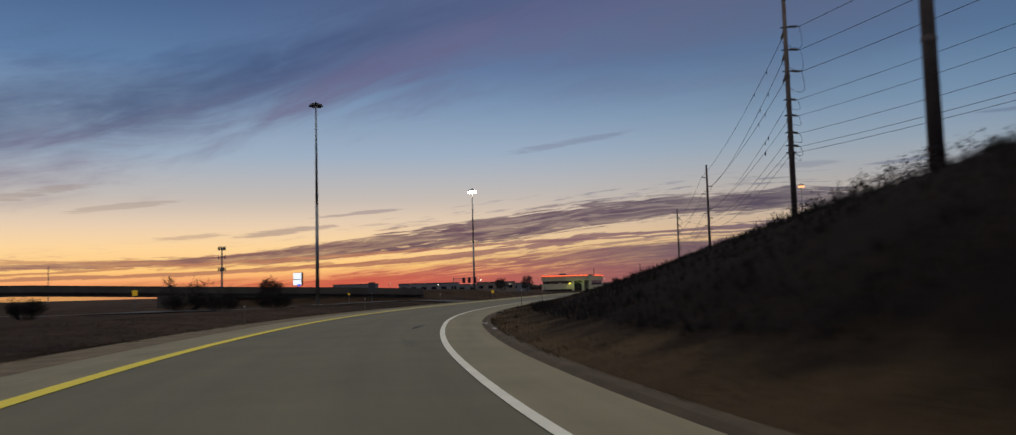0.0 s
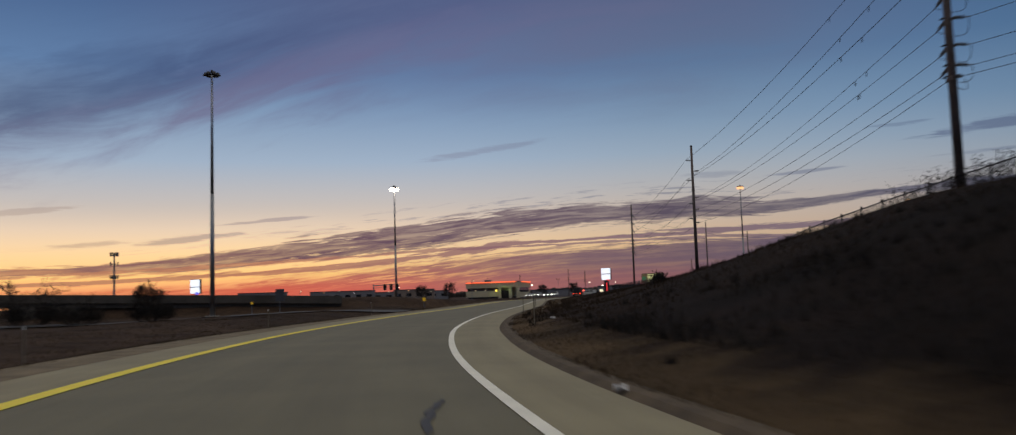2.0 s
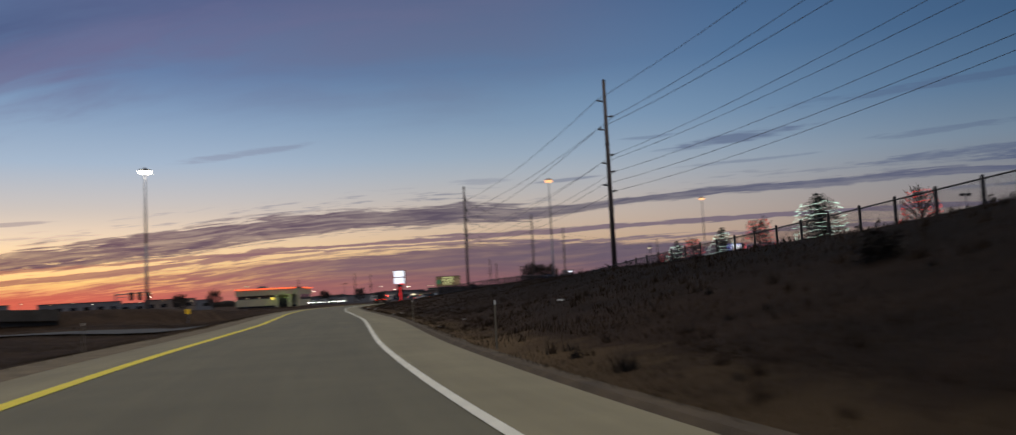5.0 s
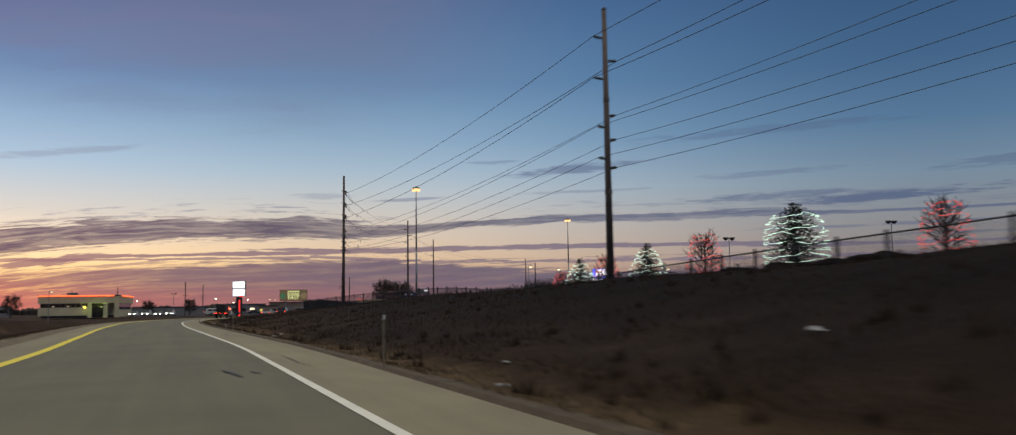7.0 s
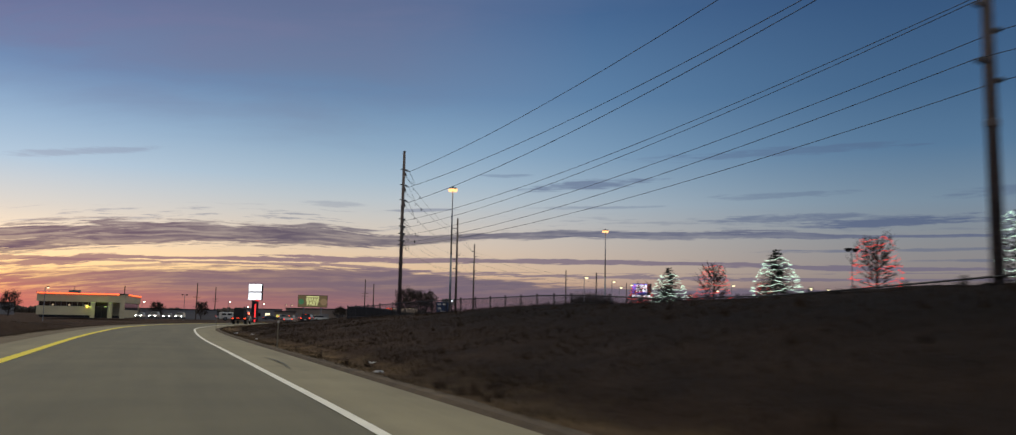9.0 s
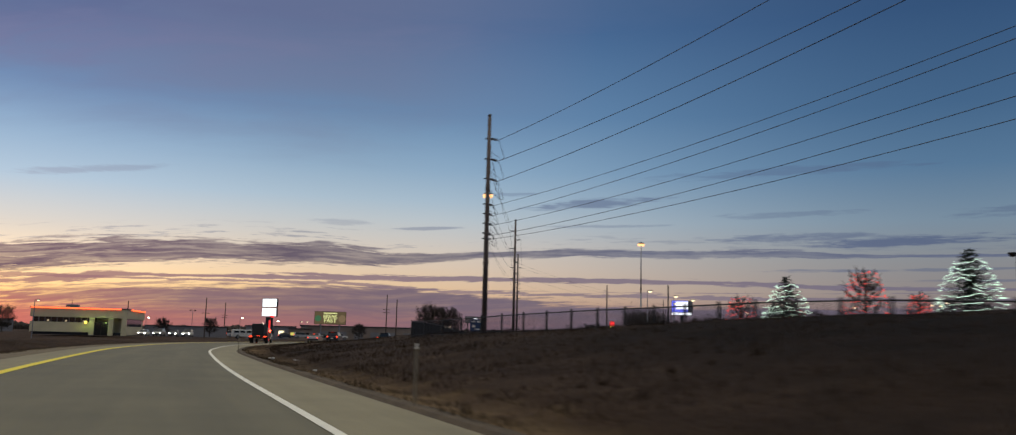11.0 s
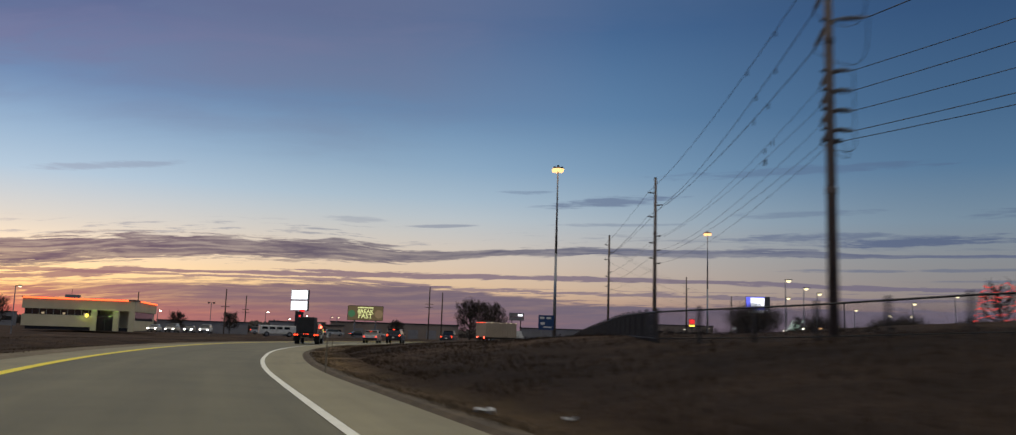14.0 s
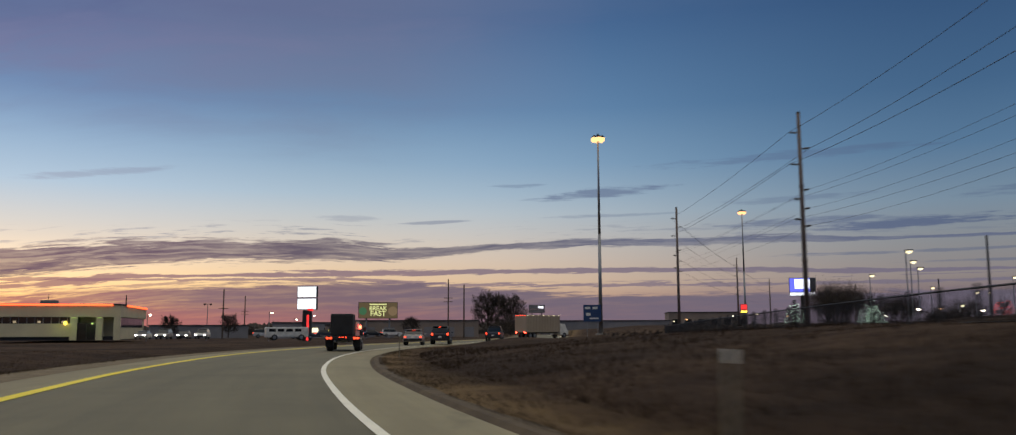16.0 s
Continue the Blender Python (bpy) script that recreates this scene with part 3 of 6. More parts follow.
def height(x, y, under=False):
    """The ground's height: bank and plateau on the right, low fields and the highway's bank on the left."""
    x, y = np.asarray(x, float), np.asarray(y, float)
    shape = x.shape
    d, j = to_line(x, y)
    x, y = x.ravel(), y.ravel()
    crest = np.interp(y, [-60, 0, 35, 60, 75, 90, 112, 122, 130, 136, 146, 157, 165, 172, 190, 215, 240, 262, 290, 420], [4.6, 4.8, 5.0, 5.2, 4.2, 3.25, 2.93, 2.88, 2.74, 2.54, 2.52, 2.66, 2.58, 2.4, 2.1, 1.8, 1.35, 0.7, 0.35, 0.2])
    plateau = np.interp(y, [-60, 60, 130, 190, 240, 290], [2.0, 1.6, 2.1, 1.75, 1.45, 0.9])
    toe = d - (R_SHOULDER + WIDER[j] + 0.7)
    xt = x - toe                                          # where the bank's foot lies at this height of the plan
    span = np.maximum(np.interp(y, [58, 80, 200, 240], [10.0, 6.8, 6.8, 12.5]) - xt, 4.0)
    s = toe / span
    bank = crest * (0.25 * np.clip(s, 0, 1) + 0.75 * smooth(-0.05, 1.05, s))
    h = np.where(toe > 0, bank - 0.22 * np.exp(-((toe - 1.2) / 0.9) ** 2) * (crest < 3.4), 0.0)
    h = h + np.where(toe > 0, plateau * smooth(12, 38, x) * (x > 10) * (1 - smooth(214, 242, y)), 0)
    shelf = np.interp(y, [205, 235, 300, 350, 420], [0.0, 1.9, 2.3, 2.4, 0.3])
    h = np.where((toe > 0) & (y > 205), np.maximum(h, shelf * smooth(40, 72, x)), h)
    h = h * np.where(toe > 0, 1 - smooth(120, 260, x) * 0.7, 1)
    left = -(d + LANE + L_SHOULDER)
    h = np.where(left > 0, -0.55 * smooth(0.3, 7, left) + 0.35 * smooth(9, 16, left) - 0.3 * smooth(18, 40, left), h)
    # the highway's bank behind the field
    ridge_y = np.interp(x, [-150, -110, -85, -60, -35, -20], [122, 140, 150, 158, 172, 236])
    top = np.interp(x, [-90, -85, -60, -35, -26, -22], [0.0, 2.9, 2.2, 1.5, 0.3, 0.0])
    h = np.where((left > 0), h + top * np.exp(-((y - ridge_y - 9) / 7.5) ** 4) * (x > -90), h)
    rough = np.array([noise.noise((a * 0.23, b * 0.23, 0.0)) * 0.12 + noise.noise((a * 0.06, b * 0.06, 5.0)) * 0.3 for a, b in zip(x, y)])
    inside = np.maximum(toe, left)
    h = h + rough * smooth(1.0, 6.0, inside) * 0.8
    h = np.where(inside < 0, -0.04, h - 0.04)
    if under:                                             # the sheet dips below pavement and verge
        h = np.where(inside < 2.0, np.minimum(h, 0.0) - 0.3, h)
    far = np.hypot(x, y - 150)
    h = np.where(far > 420, h * (1 - smooth(420, 700, far)) - 0.4 * smooth(420, 700, far), h)
    return h.reshape(shape)


def ground_at(x, y):
    return float(height(np.array([x]), np.array([y]))[0])


def build_ground():
    def axis(lo, hi, fine, coarse):
        mid = list(np.arange(lo, hi, fine))
        a, s = [], fine
        v = lo
        while v > -4200:
            s *= coarse
            v -= s
            a.append(v)
        b, s, v = [], fine, hi
        while v < 4400:
            b.append(v)
            s *= coarse
            v += s
        return np.array(a[::-1] + mid + b)
    xs, ys = axis(-46, 52, 0.8, 1.16), axis(-30, 300, 1.0, 1.16)
    gx, gy = np.meshgrid(xs, ys)
    gz = height(gx, gy, True)
    vs = np.stack([gx.ravel(), gy.ravel(), gz.ravel()], 1).tolist()
    nx = len(xs)
    fs = [(i * nx + k, i * nx + k + 1, (i + 1) * nx + k + 1, (i + 1) * nx + k) for i in range(len(ys) - 1) for k in range(nx - 1)]
    me = bpy.data.meshes.new("ground")
    me.from_pydata(vs, [], fs)
    for p in me.polygons:
        p.use_smooth = True
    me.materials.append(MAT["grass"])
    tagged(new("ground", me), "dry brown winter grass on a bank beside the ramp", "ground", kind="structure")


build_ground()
strip("road", [-LANE - 0.02, -LANE / 2, 0.02], 0.0, "lane", "worn grey asphalt lane of a curving highway ramp", "road", crown=[0, 0.02, 0])
strip("pavement_right", [0.03, R_SHOULDER * 0.5, R_SHOULDER], -0.004, "shoulder", "pale concrete shoulder beside the white edge line", "pavement", crown=[0.003, 0, -0.03])
strip("pavement_left", [-LANE - L_SHOULDER, -LANE - 0.8, -LANE - 0.03], -0.004, "shoulder", "pale concrete shoulder beside the yellow edge line", "pavement", crown=[-0.03, 0, 0.003])
strip("trim_white_line", [-0.085, 0.085], 0.012, "white", "worn white painted edge line on the road", "road marking")
strip("trim_yellow_line", [-LANE - 0.18, -LANE + 0.18], 0.012, "yellow", "yellow painted edge line on the road", "road marking")
strip("trim_verge_right", [R_SHOULDER - 0.02, R_SHOULDER + 0.08, R_SHOULDER + 0.2, R_SHOULDER + 0.5, R_SHOULDER + 0.85], -0.035, "kerb", "low gravel kerb between shoulder and grass", "verge", crown=[-0.005, -0.04, 0.035, 0.03, -0.03])
strip("trim_verge_left", [-LANE - L_SHOULDER - 1.7, -LANE - L_SHOULDER - 0.7, -LANE - L_SHOULDER + 0.02], -0.03, "gravel", "gravel verge between shoulder and grass", "verge", crown=[-0.005, 0.005, 0.0])


def tar_crack(pts, wide, seed):
    """A wandering line of tar in the pavement, a hair above it."""
    rng = random.Random(seed)
    line = glide(pts, 0.25)
    tn = np.gradient(line, axis=0)
    tn /= np.linalg.norm(tn, axis=1)[:, None]
    vs, n = [], len(line)
    for i, (p, t) in enumerate(zip(line, tn)):
        h = wide * (0.25 + 0.75 * math.sin(math.pi * i / (n - 1))) * rng.uniform(0.6, 1.2) / 2
        s = rng.gauss(0, 0.025)
        for k in (-1, 1):
            vs.append((p[0] - t[1] * (s + k * h), p[1] + t[0] * (s + k * h), 0.024))
    me = bpy.data.meshes.new("trim_tar_crack")
    me.from_pydata(vs, [], [(2 * i, 2 * i + 1, 2 * i + 3, 2 * i + 2) for i in range(n - 1)])
    me.materials.append(MAT["tar"])
    tagged(new("trim_tar_crack", me), "dark wandering tar crack in the pavement", "road marking", kind="structure")


for k, (pts, wide) in enumerate((([(-12.96, 113.6), (-12.98, 110.6), (-13.0, 108.2), (-12.95, 105.6)], 0.04), ([(-15.0, 106.4), (-14.85, 104.9), (-14.75, 104.0)], 0.16), ([(-14.45, 105.6), (-14.3, 104.7)], 0.1),
                                 ([(-9.2, 31.6), (-9.5, 33.4), (-9.45, 34.4)], 0.14), ([(-13.1, 134), (-13.0, 138), (-13.2, 141)], 0.07))):
    tar_crack(pts, wide, 300 + k)


def verge(name, o0, o1):
    """Rough grass that carries the verge up into the bank or field."""
    n = 12
    vs, fs = [], []
    for i in range(len(EDGE)):
        for k in range(n):
            p = EDGE[i] + RIGHT[i] * (o0 + (o1 - o0) * k / (n - 1) + WIDER[i] * (o0 > 0))
            vs.append((p[0], p[1], 0.0))
    v = np.array(vs)
    v[:, 2] = height(v[:, 0], v[:, 1]) + 0.025
    v[:, 2] += np.array([noise.noise((x * 1.3, y * 1.3, 3.0)) * 0.03 for x, y in v[:, :2]])
    fs = [(i * n + k, i * n + k + 1, (i + 1) * n + k + 1, (i + 1) * n + k) for i in range(len(EDGE) - 1) for k in range(n - 1)]
    me = bpy.data.meshes.new(name)
    me.from_pydata(v.tolist(), [], fs)
    for p in me.polygons:
        p.use_smooth = True
    lay = me.uv_layers.new(name="UVMap")
    for lp in me.loops:
        u = (lp.vertex_index % n) / (n - 1)
        # v: the painted headlight glow strengthens further along the ramp
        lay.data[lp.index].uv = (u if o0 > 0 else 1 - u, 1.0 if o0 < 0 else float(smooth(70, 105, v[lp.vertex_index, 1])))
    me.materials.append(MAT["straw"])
    tagged(new(name, me), "dry grass along the gravel verge with headlight glow painted in", "ground", kind="structure")


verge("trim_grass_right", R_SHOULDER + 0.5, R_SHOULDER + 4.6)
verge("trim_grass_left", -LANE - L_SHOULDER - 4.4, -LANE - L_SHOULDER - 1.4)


def side_road():
    """The other ramp that crosses the field on the left."""
    line = glide([(-140, 62), (-90, 92), (-60, 116), (-42, 134), (-30, 147)], 3.0)
    tn = np.gradient(line, axis=0)
    tn /= np.linalg.norm(tn, axis=1)[:, None]
    rt = np.c_[tn[:, 1], -tn[:, 0]]
    vs, fs = [], []
    for p, r in zip(line, rt):
        for o in (-4.0, 0.0, 4.0):
            q = p + r * o
            vs.append((q[0], q[1], 0.0))
    v = np.array(vs)
    v[:, 2] = height(v[:, 0], v[:, 1]) + 0.14
    me = bpy.data.meshes.new("side_road")
    me.from_pydata(v.tolist(), [], [(i * 3 + k, i * 3 + k + 1, i * 3 + k + 4, i * 3 + k + 3) for i in range(len(line) - 1) for k in range(2)])
    me.uv_layers.new(name="UVMap")
    me.materials.append(MAT["old_asphalt"])
    tagged(new("road_side", me), "grey paved side ramp across the field", "road", kind="structure")


side_road()

# ---------------------------------------------------------------- power line
POLES = [  # x, y, top, base, radius, heights of the attachments, dead end?
    ("A0", 11.2, 37.9, 24.0, 0.30, None, True),
    ("A", 9.1, 62.3, 20.9, 0.19, (19.0, 17.4, 15.9, 13.9, 12.8, 11.6, 10.7, 10.2), True),
    ("B", 6.9, 128.8, 18.3, 0.19, (16.6, 15.3, 14.2, 12.1, 11.4, 10.7, 9.6, 9.1), False),
    ("C", 3.7, 191.3, 17.4, 0.18, (15.7, 14.2, 12.75, 10.9, 10.2, 9.5, 8.8, 8.4), True),
    ("E", 25.4, 243.3, 17.4, 0.18, (15.9, 14.7, 13.5, 11.6, 10.9, 10.2, 9.4, 8.9), False),
    ("G", 45.7, 295.6, 18.1, 0.19, (16.6, 15.4, 14.2, 12.2, 11.5, 10.7, 9.8, 9.3), False),
    ("H", 94.3, 353.1, 16.8, 0.2, (15.3, 14.1, 13.0, 11.2, 10.5, 9.8, 9.0, 8.5), False),
    ("I", 150.0, 418.0, 16.8, 0.2, (15.3, 14.1, 13.0, 11.2, 10.5, 9.8, 9.0, 8.5), False),
]
ENDS = {}


def power_pole(tag, x, y, top, r, hs, dead, prev, nxt):
    base = ground_at(x, y) - 0.4
    t = thing("power_pole", (x, y, base), "tall brown steel power pole with stacked insulators on the grass bank", "power pole", "power poles along the ramp")
    hgt = top - base
    bm = BM()
    rod(bm, (0, 0, 0), (0, 0, hgt), r * 1.12, r * 0.7, 14)
    part("shaft", bm, "rust", t, smooth=True)
    bm = BM()
    lathe(bm, [(r * 0.75, 0), (r * 0.8, 0.05), (r * 0.4, 0.14)], 12, (0, 0, hgt))
    part("cap", bm, "dark", t)
    for k in range(1, 3):
        bm = BM()
        z = hgt * k / 3
        rr = r * (1.12 - 0.42 * k / 3) + 0.012
        lathe(bm, [(rr, -0.12), (rr + 0.015, -0.1), (rr + 0.015, 0.1), (rr, 0.12)], 14, (0, 0, z))
        part("collar", bm, "rust", t)
    if hs is None:
        return
    here = Vector((x, y, 0))
    d0 = (Vector((prev[0], prev[1], 0)) - here).normalized() if prev else None
    d1 = (Vector((nxt[0], nxt[1], 0)) - here).normalized() if nxt else None
    along = (d1 or -d0) - (d0 or -d1)
    side = Vector((along.y, -along.x, 0)).normalized()
    for i, z in enumerate(hs):
        long = 1.7 if i < 3 else 0.95
        if i == 7:
            long = 0.4
        zz = z - base
        rs = r * (1.12 - 0.42 * zz / hgt)
        if dead:
            pts = []
            for d in (d0, d1):
                if d is None:
                    continue
                a = d * rs + Vector((0, 0, zz))
                b = d * (rs + long) + Vector((0, 0, zz - 0.28 * long))
                bm = BM()
                rod(bm, a, b, 0.035, 0.035, 6)
                for k in range(5 if i < 3 else 3):
                    c = a.lerp(b, 0.25 + 0.6 * k / (5 if i < 3 else 3))
                    e = a.lerp(b, 0.29 + 0.6 * k / (5 if i < 3 else 3))
                    rod(bm, c, e, 0.085, 0.085, 8)
                part("insulator", bm, "insul", t)
                ENDS[(tag, i, "p" if d is d0 else "n")] = Vector((x, y, base)) + b
                pts.append(b)
            bm = BM()
            rod(bm, (-0.16 - rs, 0, zz), (0.16 + rs, 0, zz), 0.05, 0.05, 6)
            part("bracket", bm, "dark", t)
            if len(pts) == 2:                              # the slack loop round the pole
                bm = BM()
                out = side * (rs + 0.55 if i < 3 else rs + 0.35)
                loop = []
                for k in range(9):
                    u = k / 8
                    p = pts[0].lerp(pts[1], u)
                    loop.append(p + out * math.sin(math.pi * u) + Vector((0, 0, -0.9 * math.sin(math.pi * u) * (1.1 if i < 3 else 0.5))))
                tube(bm, loop, 0.014, 5)
                part("jumper", bm, "wire", t)
        else:
            s = side * (1 if i % 2 else -1)
            if i == 7:
                s = side
            a = s * rs + Vector((0, 0, zz))
            b = s * (rs + (0.62 if i < 3 else 0.42)) + Vector((0, 0, zz + 0.06))
            bm = BM()
            rod(bm, a, b, 0.05, 0.04, 7)
            for k in range(4):
                rod(bm, a.lerp(b, 0.2 + 0.18 * k), a.lerp(b, 0.27 + 0.18 * k), 0.09, 0.09, 8)
            part("insulator", bm, "insul", t)
            ENDS[(tag, i, "p")] = ENDS[(tag, i, "n")] = Vector((x, y, base)) + b


for k, (tag, x, y, top, r, hs, dead) in enumerate(POLES):
    named = [p for p in POLES if p[5]]
    j = named.index(POLES[k]) if hs else -1
    prev = (34.0, 0.0) if j == 0 else (named[j - 1][1:3] if j > 0 else None)
    nxt = named[j + 1][1:3] if 0 <= j < len(named) - 1 else None
    power_pole(tag, x, y, top, r, hs, dead, prev, nxt)

# spans of cable between the poles, each with its sag
SPANS = [("A", "B"), ("B", "C"), ("C", "E"), ("E", "G"), ("G", "H"), ("H", "I")]
for i in range(8):
    back = ENDS[("A", i, "p")]
    spans = [(Vector((34.0, 0.0, back.z + 0.6)), back)] + [(ENDS[(a, i, "n")], ENDS[(b, i, "p")]) for a, b in SPANS]
    for a, b in spans:
        sag = (a - b).length * (0.014 if a.y < 240 else 0.006)
        pts = [a.lerp(b, k / 24) - Vector((0, 0, 4 * sag * (k / 24) * (1 - k / 24))) for k in range(25)]
        bm = BM()
        tube(bm, pts, (0.019 if i < 3 else 0.014) if a.y < 140 else (0.016 if i < 3 else 0.008), 5)
        solo("power_cable", bm, "wire", "thin dark overhead power cable between poles", "cable", "cables of the power line", smooth=True)

# small dark markers clipped to the cables near the dead-end poles
for i in range(5):
    for a, b in ((ENDS[("A", i, "n")], ENDS[("B", i, "p")]), (ENDS[("C", i, "n")], ENDS[("E", i, "p")])):
        sag = (a - b).length * 0.014
        for u in (0.1 + 0.012 * i, 0.2 - 0.012 * i):
            p = a.lerp(b, u) - Vector((0, 0, 4 * sag * u * (1 - u)))
            bm = BM()
            lathe(bm, [(0.012, 0.0), (0.03, -0.05), (0.034, -0.22), (0.012, -0.3)], 8)
            o = solo("cable_marker", bm, "dark", "small dark marker hanging from a power cable", "cable marker", "markers on the power cables")
            o.location = p

# the pole behind the start of the ramp, which carries the cables on
power_pole("Z", 34.0, 0.0, 24.0, 0.28, None, True, None, None)


# ---------------------------------------------------------------- high masts and lamps
def high_mast(x, y, top, mat, lit, label):
    base = ground_at(x, y) - 0.1
    t = thing("high_mast_light", (x, y, base), label, "light mast", "high mast lights")
    h = top - base
    bm = BM()
    rod(bm, (0, 0, 0.3), (0, 0, h * 0.5), 0.36, 0.25, 12), rod(bm, (0, 0, h * 0.5), (0, 0, h), 0.25, 0.13, 12)
    part("shaft", bm, "steel", t, smooth=True)
    bm = BM()
    box(bm, (0, 0, 0.1), (1.5, 1.5, 0.4), bevel=0.04)
    part("footing", bm, "concrete", t)
    bm = BM()
    ring = [(0.75 * math.cos(k * math.tau / 20), 0.75 * math.sin(k * math.tau / 20), h - 0.1) for k in range(21)]
    tube(bm, ring, 0.05, 6)
    for k in range(3):
        a = k * math.tau / 3
        rod(bm, (0, 0, h + 0.25), (0.75 * math.cos(a), 0.75 * math.sin(a), h - 0.1), 0.035, 0.035, 6)
    part("ring", bm, "dark", t)
    bm = BM()
    lathe(bm, [(0.2, 0), (0.24, 0.2), (0.12, 0.45)], 12, (0, 0, h))
    part("hub", bm, "dark", t)
    for k in range(6):
        a = k * math.tau / 6 + 0.3
        p = (0.85 * math.cos(a), 0.85 * math.sin(a), h - 0.45)
        bm = BM()
        lathe(bm, [(0.41, 0), (0.42, 0.08), (0.26, 0.36), (0.13, 0.52)], 12, p)
        lum = part("lamp_head", bm, "dark", t)
        if lit:
            # lens wider than its head, so that its shape takes in the glare
            bm = BM()
            lathe(bm, [(0.22, -0.66), (0.42, -0.44), (0.47, 0.02), (0.42, 0.08)], 12, p)
            part("lens", bm, mat, lum, "glowing lens")
    return t


high_mast(-59.8, 146.6, 35.2, None, False, "tall grey steel light mast, unlit, beside the highway")
high_mast(-56.4, 261.6, 31.9, "g_white", True, "tall steel light mast with white glowing lamps")
high_mast(51.2, 331.7, 36.3, "g_amber", True, "tall steel light mast with amber glowing lamps")
high_mast(139.3, 415.6, 37.3, "g_amber", True, "tall steel light mast with amber glowing lamps")

# ---------------------------------------------------------------- highway bridge and bank on the far left
def bridge():
    t = thing("highway_bridge", (0, 0, 0), "long dark concrete highway bridge with a plain parapet", "bridge", kind="structure")
    line = [(-330, 40, 8.2), (-240, 82, 6.4), (-150, 122, 4.9), (-110, 140, 4.25), (-86, 151, 3.35), (-60, 160, 2.5), (-46, 166, 1.9)]
    for (x0, y0, z0), (x1, y1, z1) in zip(line, line[1:]):
        d = Vector((x1 - x0, y1 - y0, 0)).normalized()
        n = Vector((-d.y, d.x, 0))
        for nm, lo, hi, w0, w1, mat in (("deck", -1.25, -0.85, 0.0, 11.0, "bridge"), ("girder", -2.0, -1.25, 0.5, 1.2, "bridge"), ("parapet", -0.85, 0.0, 0.0, 0.35, "bridge")):
            bm = BM()
            vs = []
            for p, z in (((x0, y0), z0), ((x1, y1), z1)):
                for k, zz in ((w0, lo), (w1, lo), (w1, hi), (w0, hi)):
                    q = Vector((p[0], p[1], 0)) + n * k
                    vs.append(bm.verts.new((q.x, q.y, z + zz)))
            for f in ((0, 1, 2, 3), (7, 6, 5, 4), (0, 4, 5, 1), (1, 5, 6, 2), (2, 6, 7, 3), (3, 7, 4, 0)):
                bm.faces.new([vs[i] for i in f])
            bmesh.ops.recalc_face_normals(bm, faces=bm.faces[:])
            part(nm, bm, mat, t)
    for x, y, top in ((-240, 84, 4.4), (-150, 126, 2.9)):
        for k in range(3):
            bm = BM()
            rod(bm, (x - 1.2 * k, y + 3.6 * k, -1.2), (x - 1.2 * k, y + 3.6 * k, top), 0.5, 0.5, 12)
            part("pier", bm, "bridge", t, smooth=True)
    bm = BM()
    box(bm, (-89.5, 154.3, 0.6), (9, 9, 2.2), turn=25)
    part("abutment", bm, "bridge", t)


bridge()


# ---------------------------------------------------------------- plants
def limb(out, p, d, length, r, depth, rng, spread=0.55, up=0.12, dense=False):
    """Grows a branch and its twigs as rods in out."""
    q = p + d * length
    out.append((p, q, r, r * 0.62))
    if depth == 0:
        return
    n = 4 if dense or depth <= 2 else 3
    for i in range(n):
        e = Vector((rng.uniform(-1, 1), rng.uniform(-1, 1), rng.uniform(-0.5, 0.9)))
        nd = (d * (1 - spread) + e.normalized() * spread + Vector((0, 0, up))).normalized()
        start = p.lerp(q, rng.uniform(0.4, 1.0) if i else 1.0)
        limb(out, start, nd, length * rng.uniform(0.6, 0.82), r * 0.6, depth - 1, rng, spread, up, dense)


def rods_mesh(rods, scale=(1, 1, 1), seg=4):
    bm = BM()
    for a, b, r0, r1 in rods:
        s = seg + 2 if r0 > 0.05 else 3
        rod(bm, Vector(a) * 1.0, Vector(b) * 1.0, r0, max(r1, 0.004), s, caps=False)
    return bm


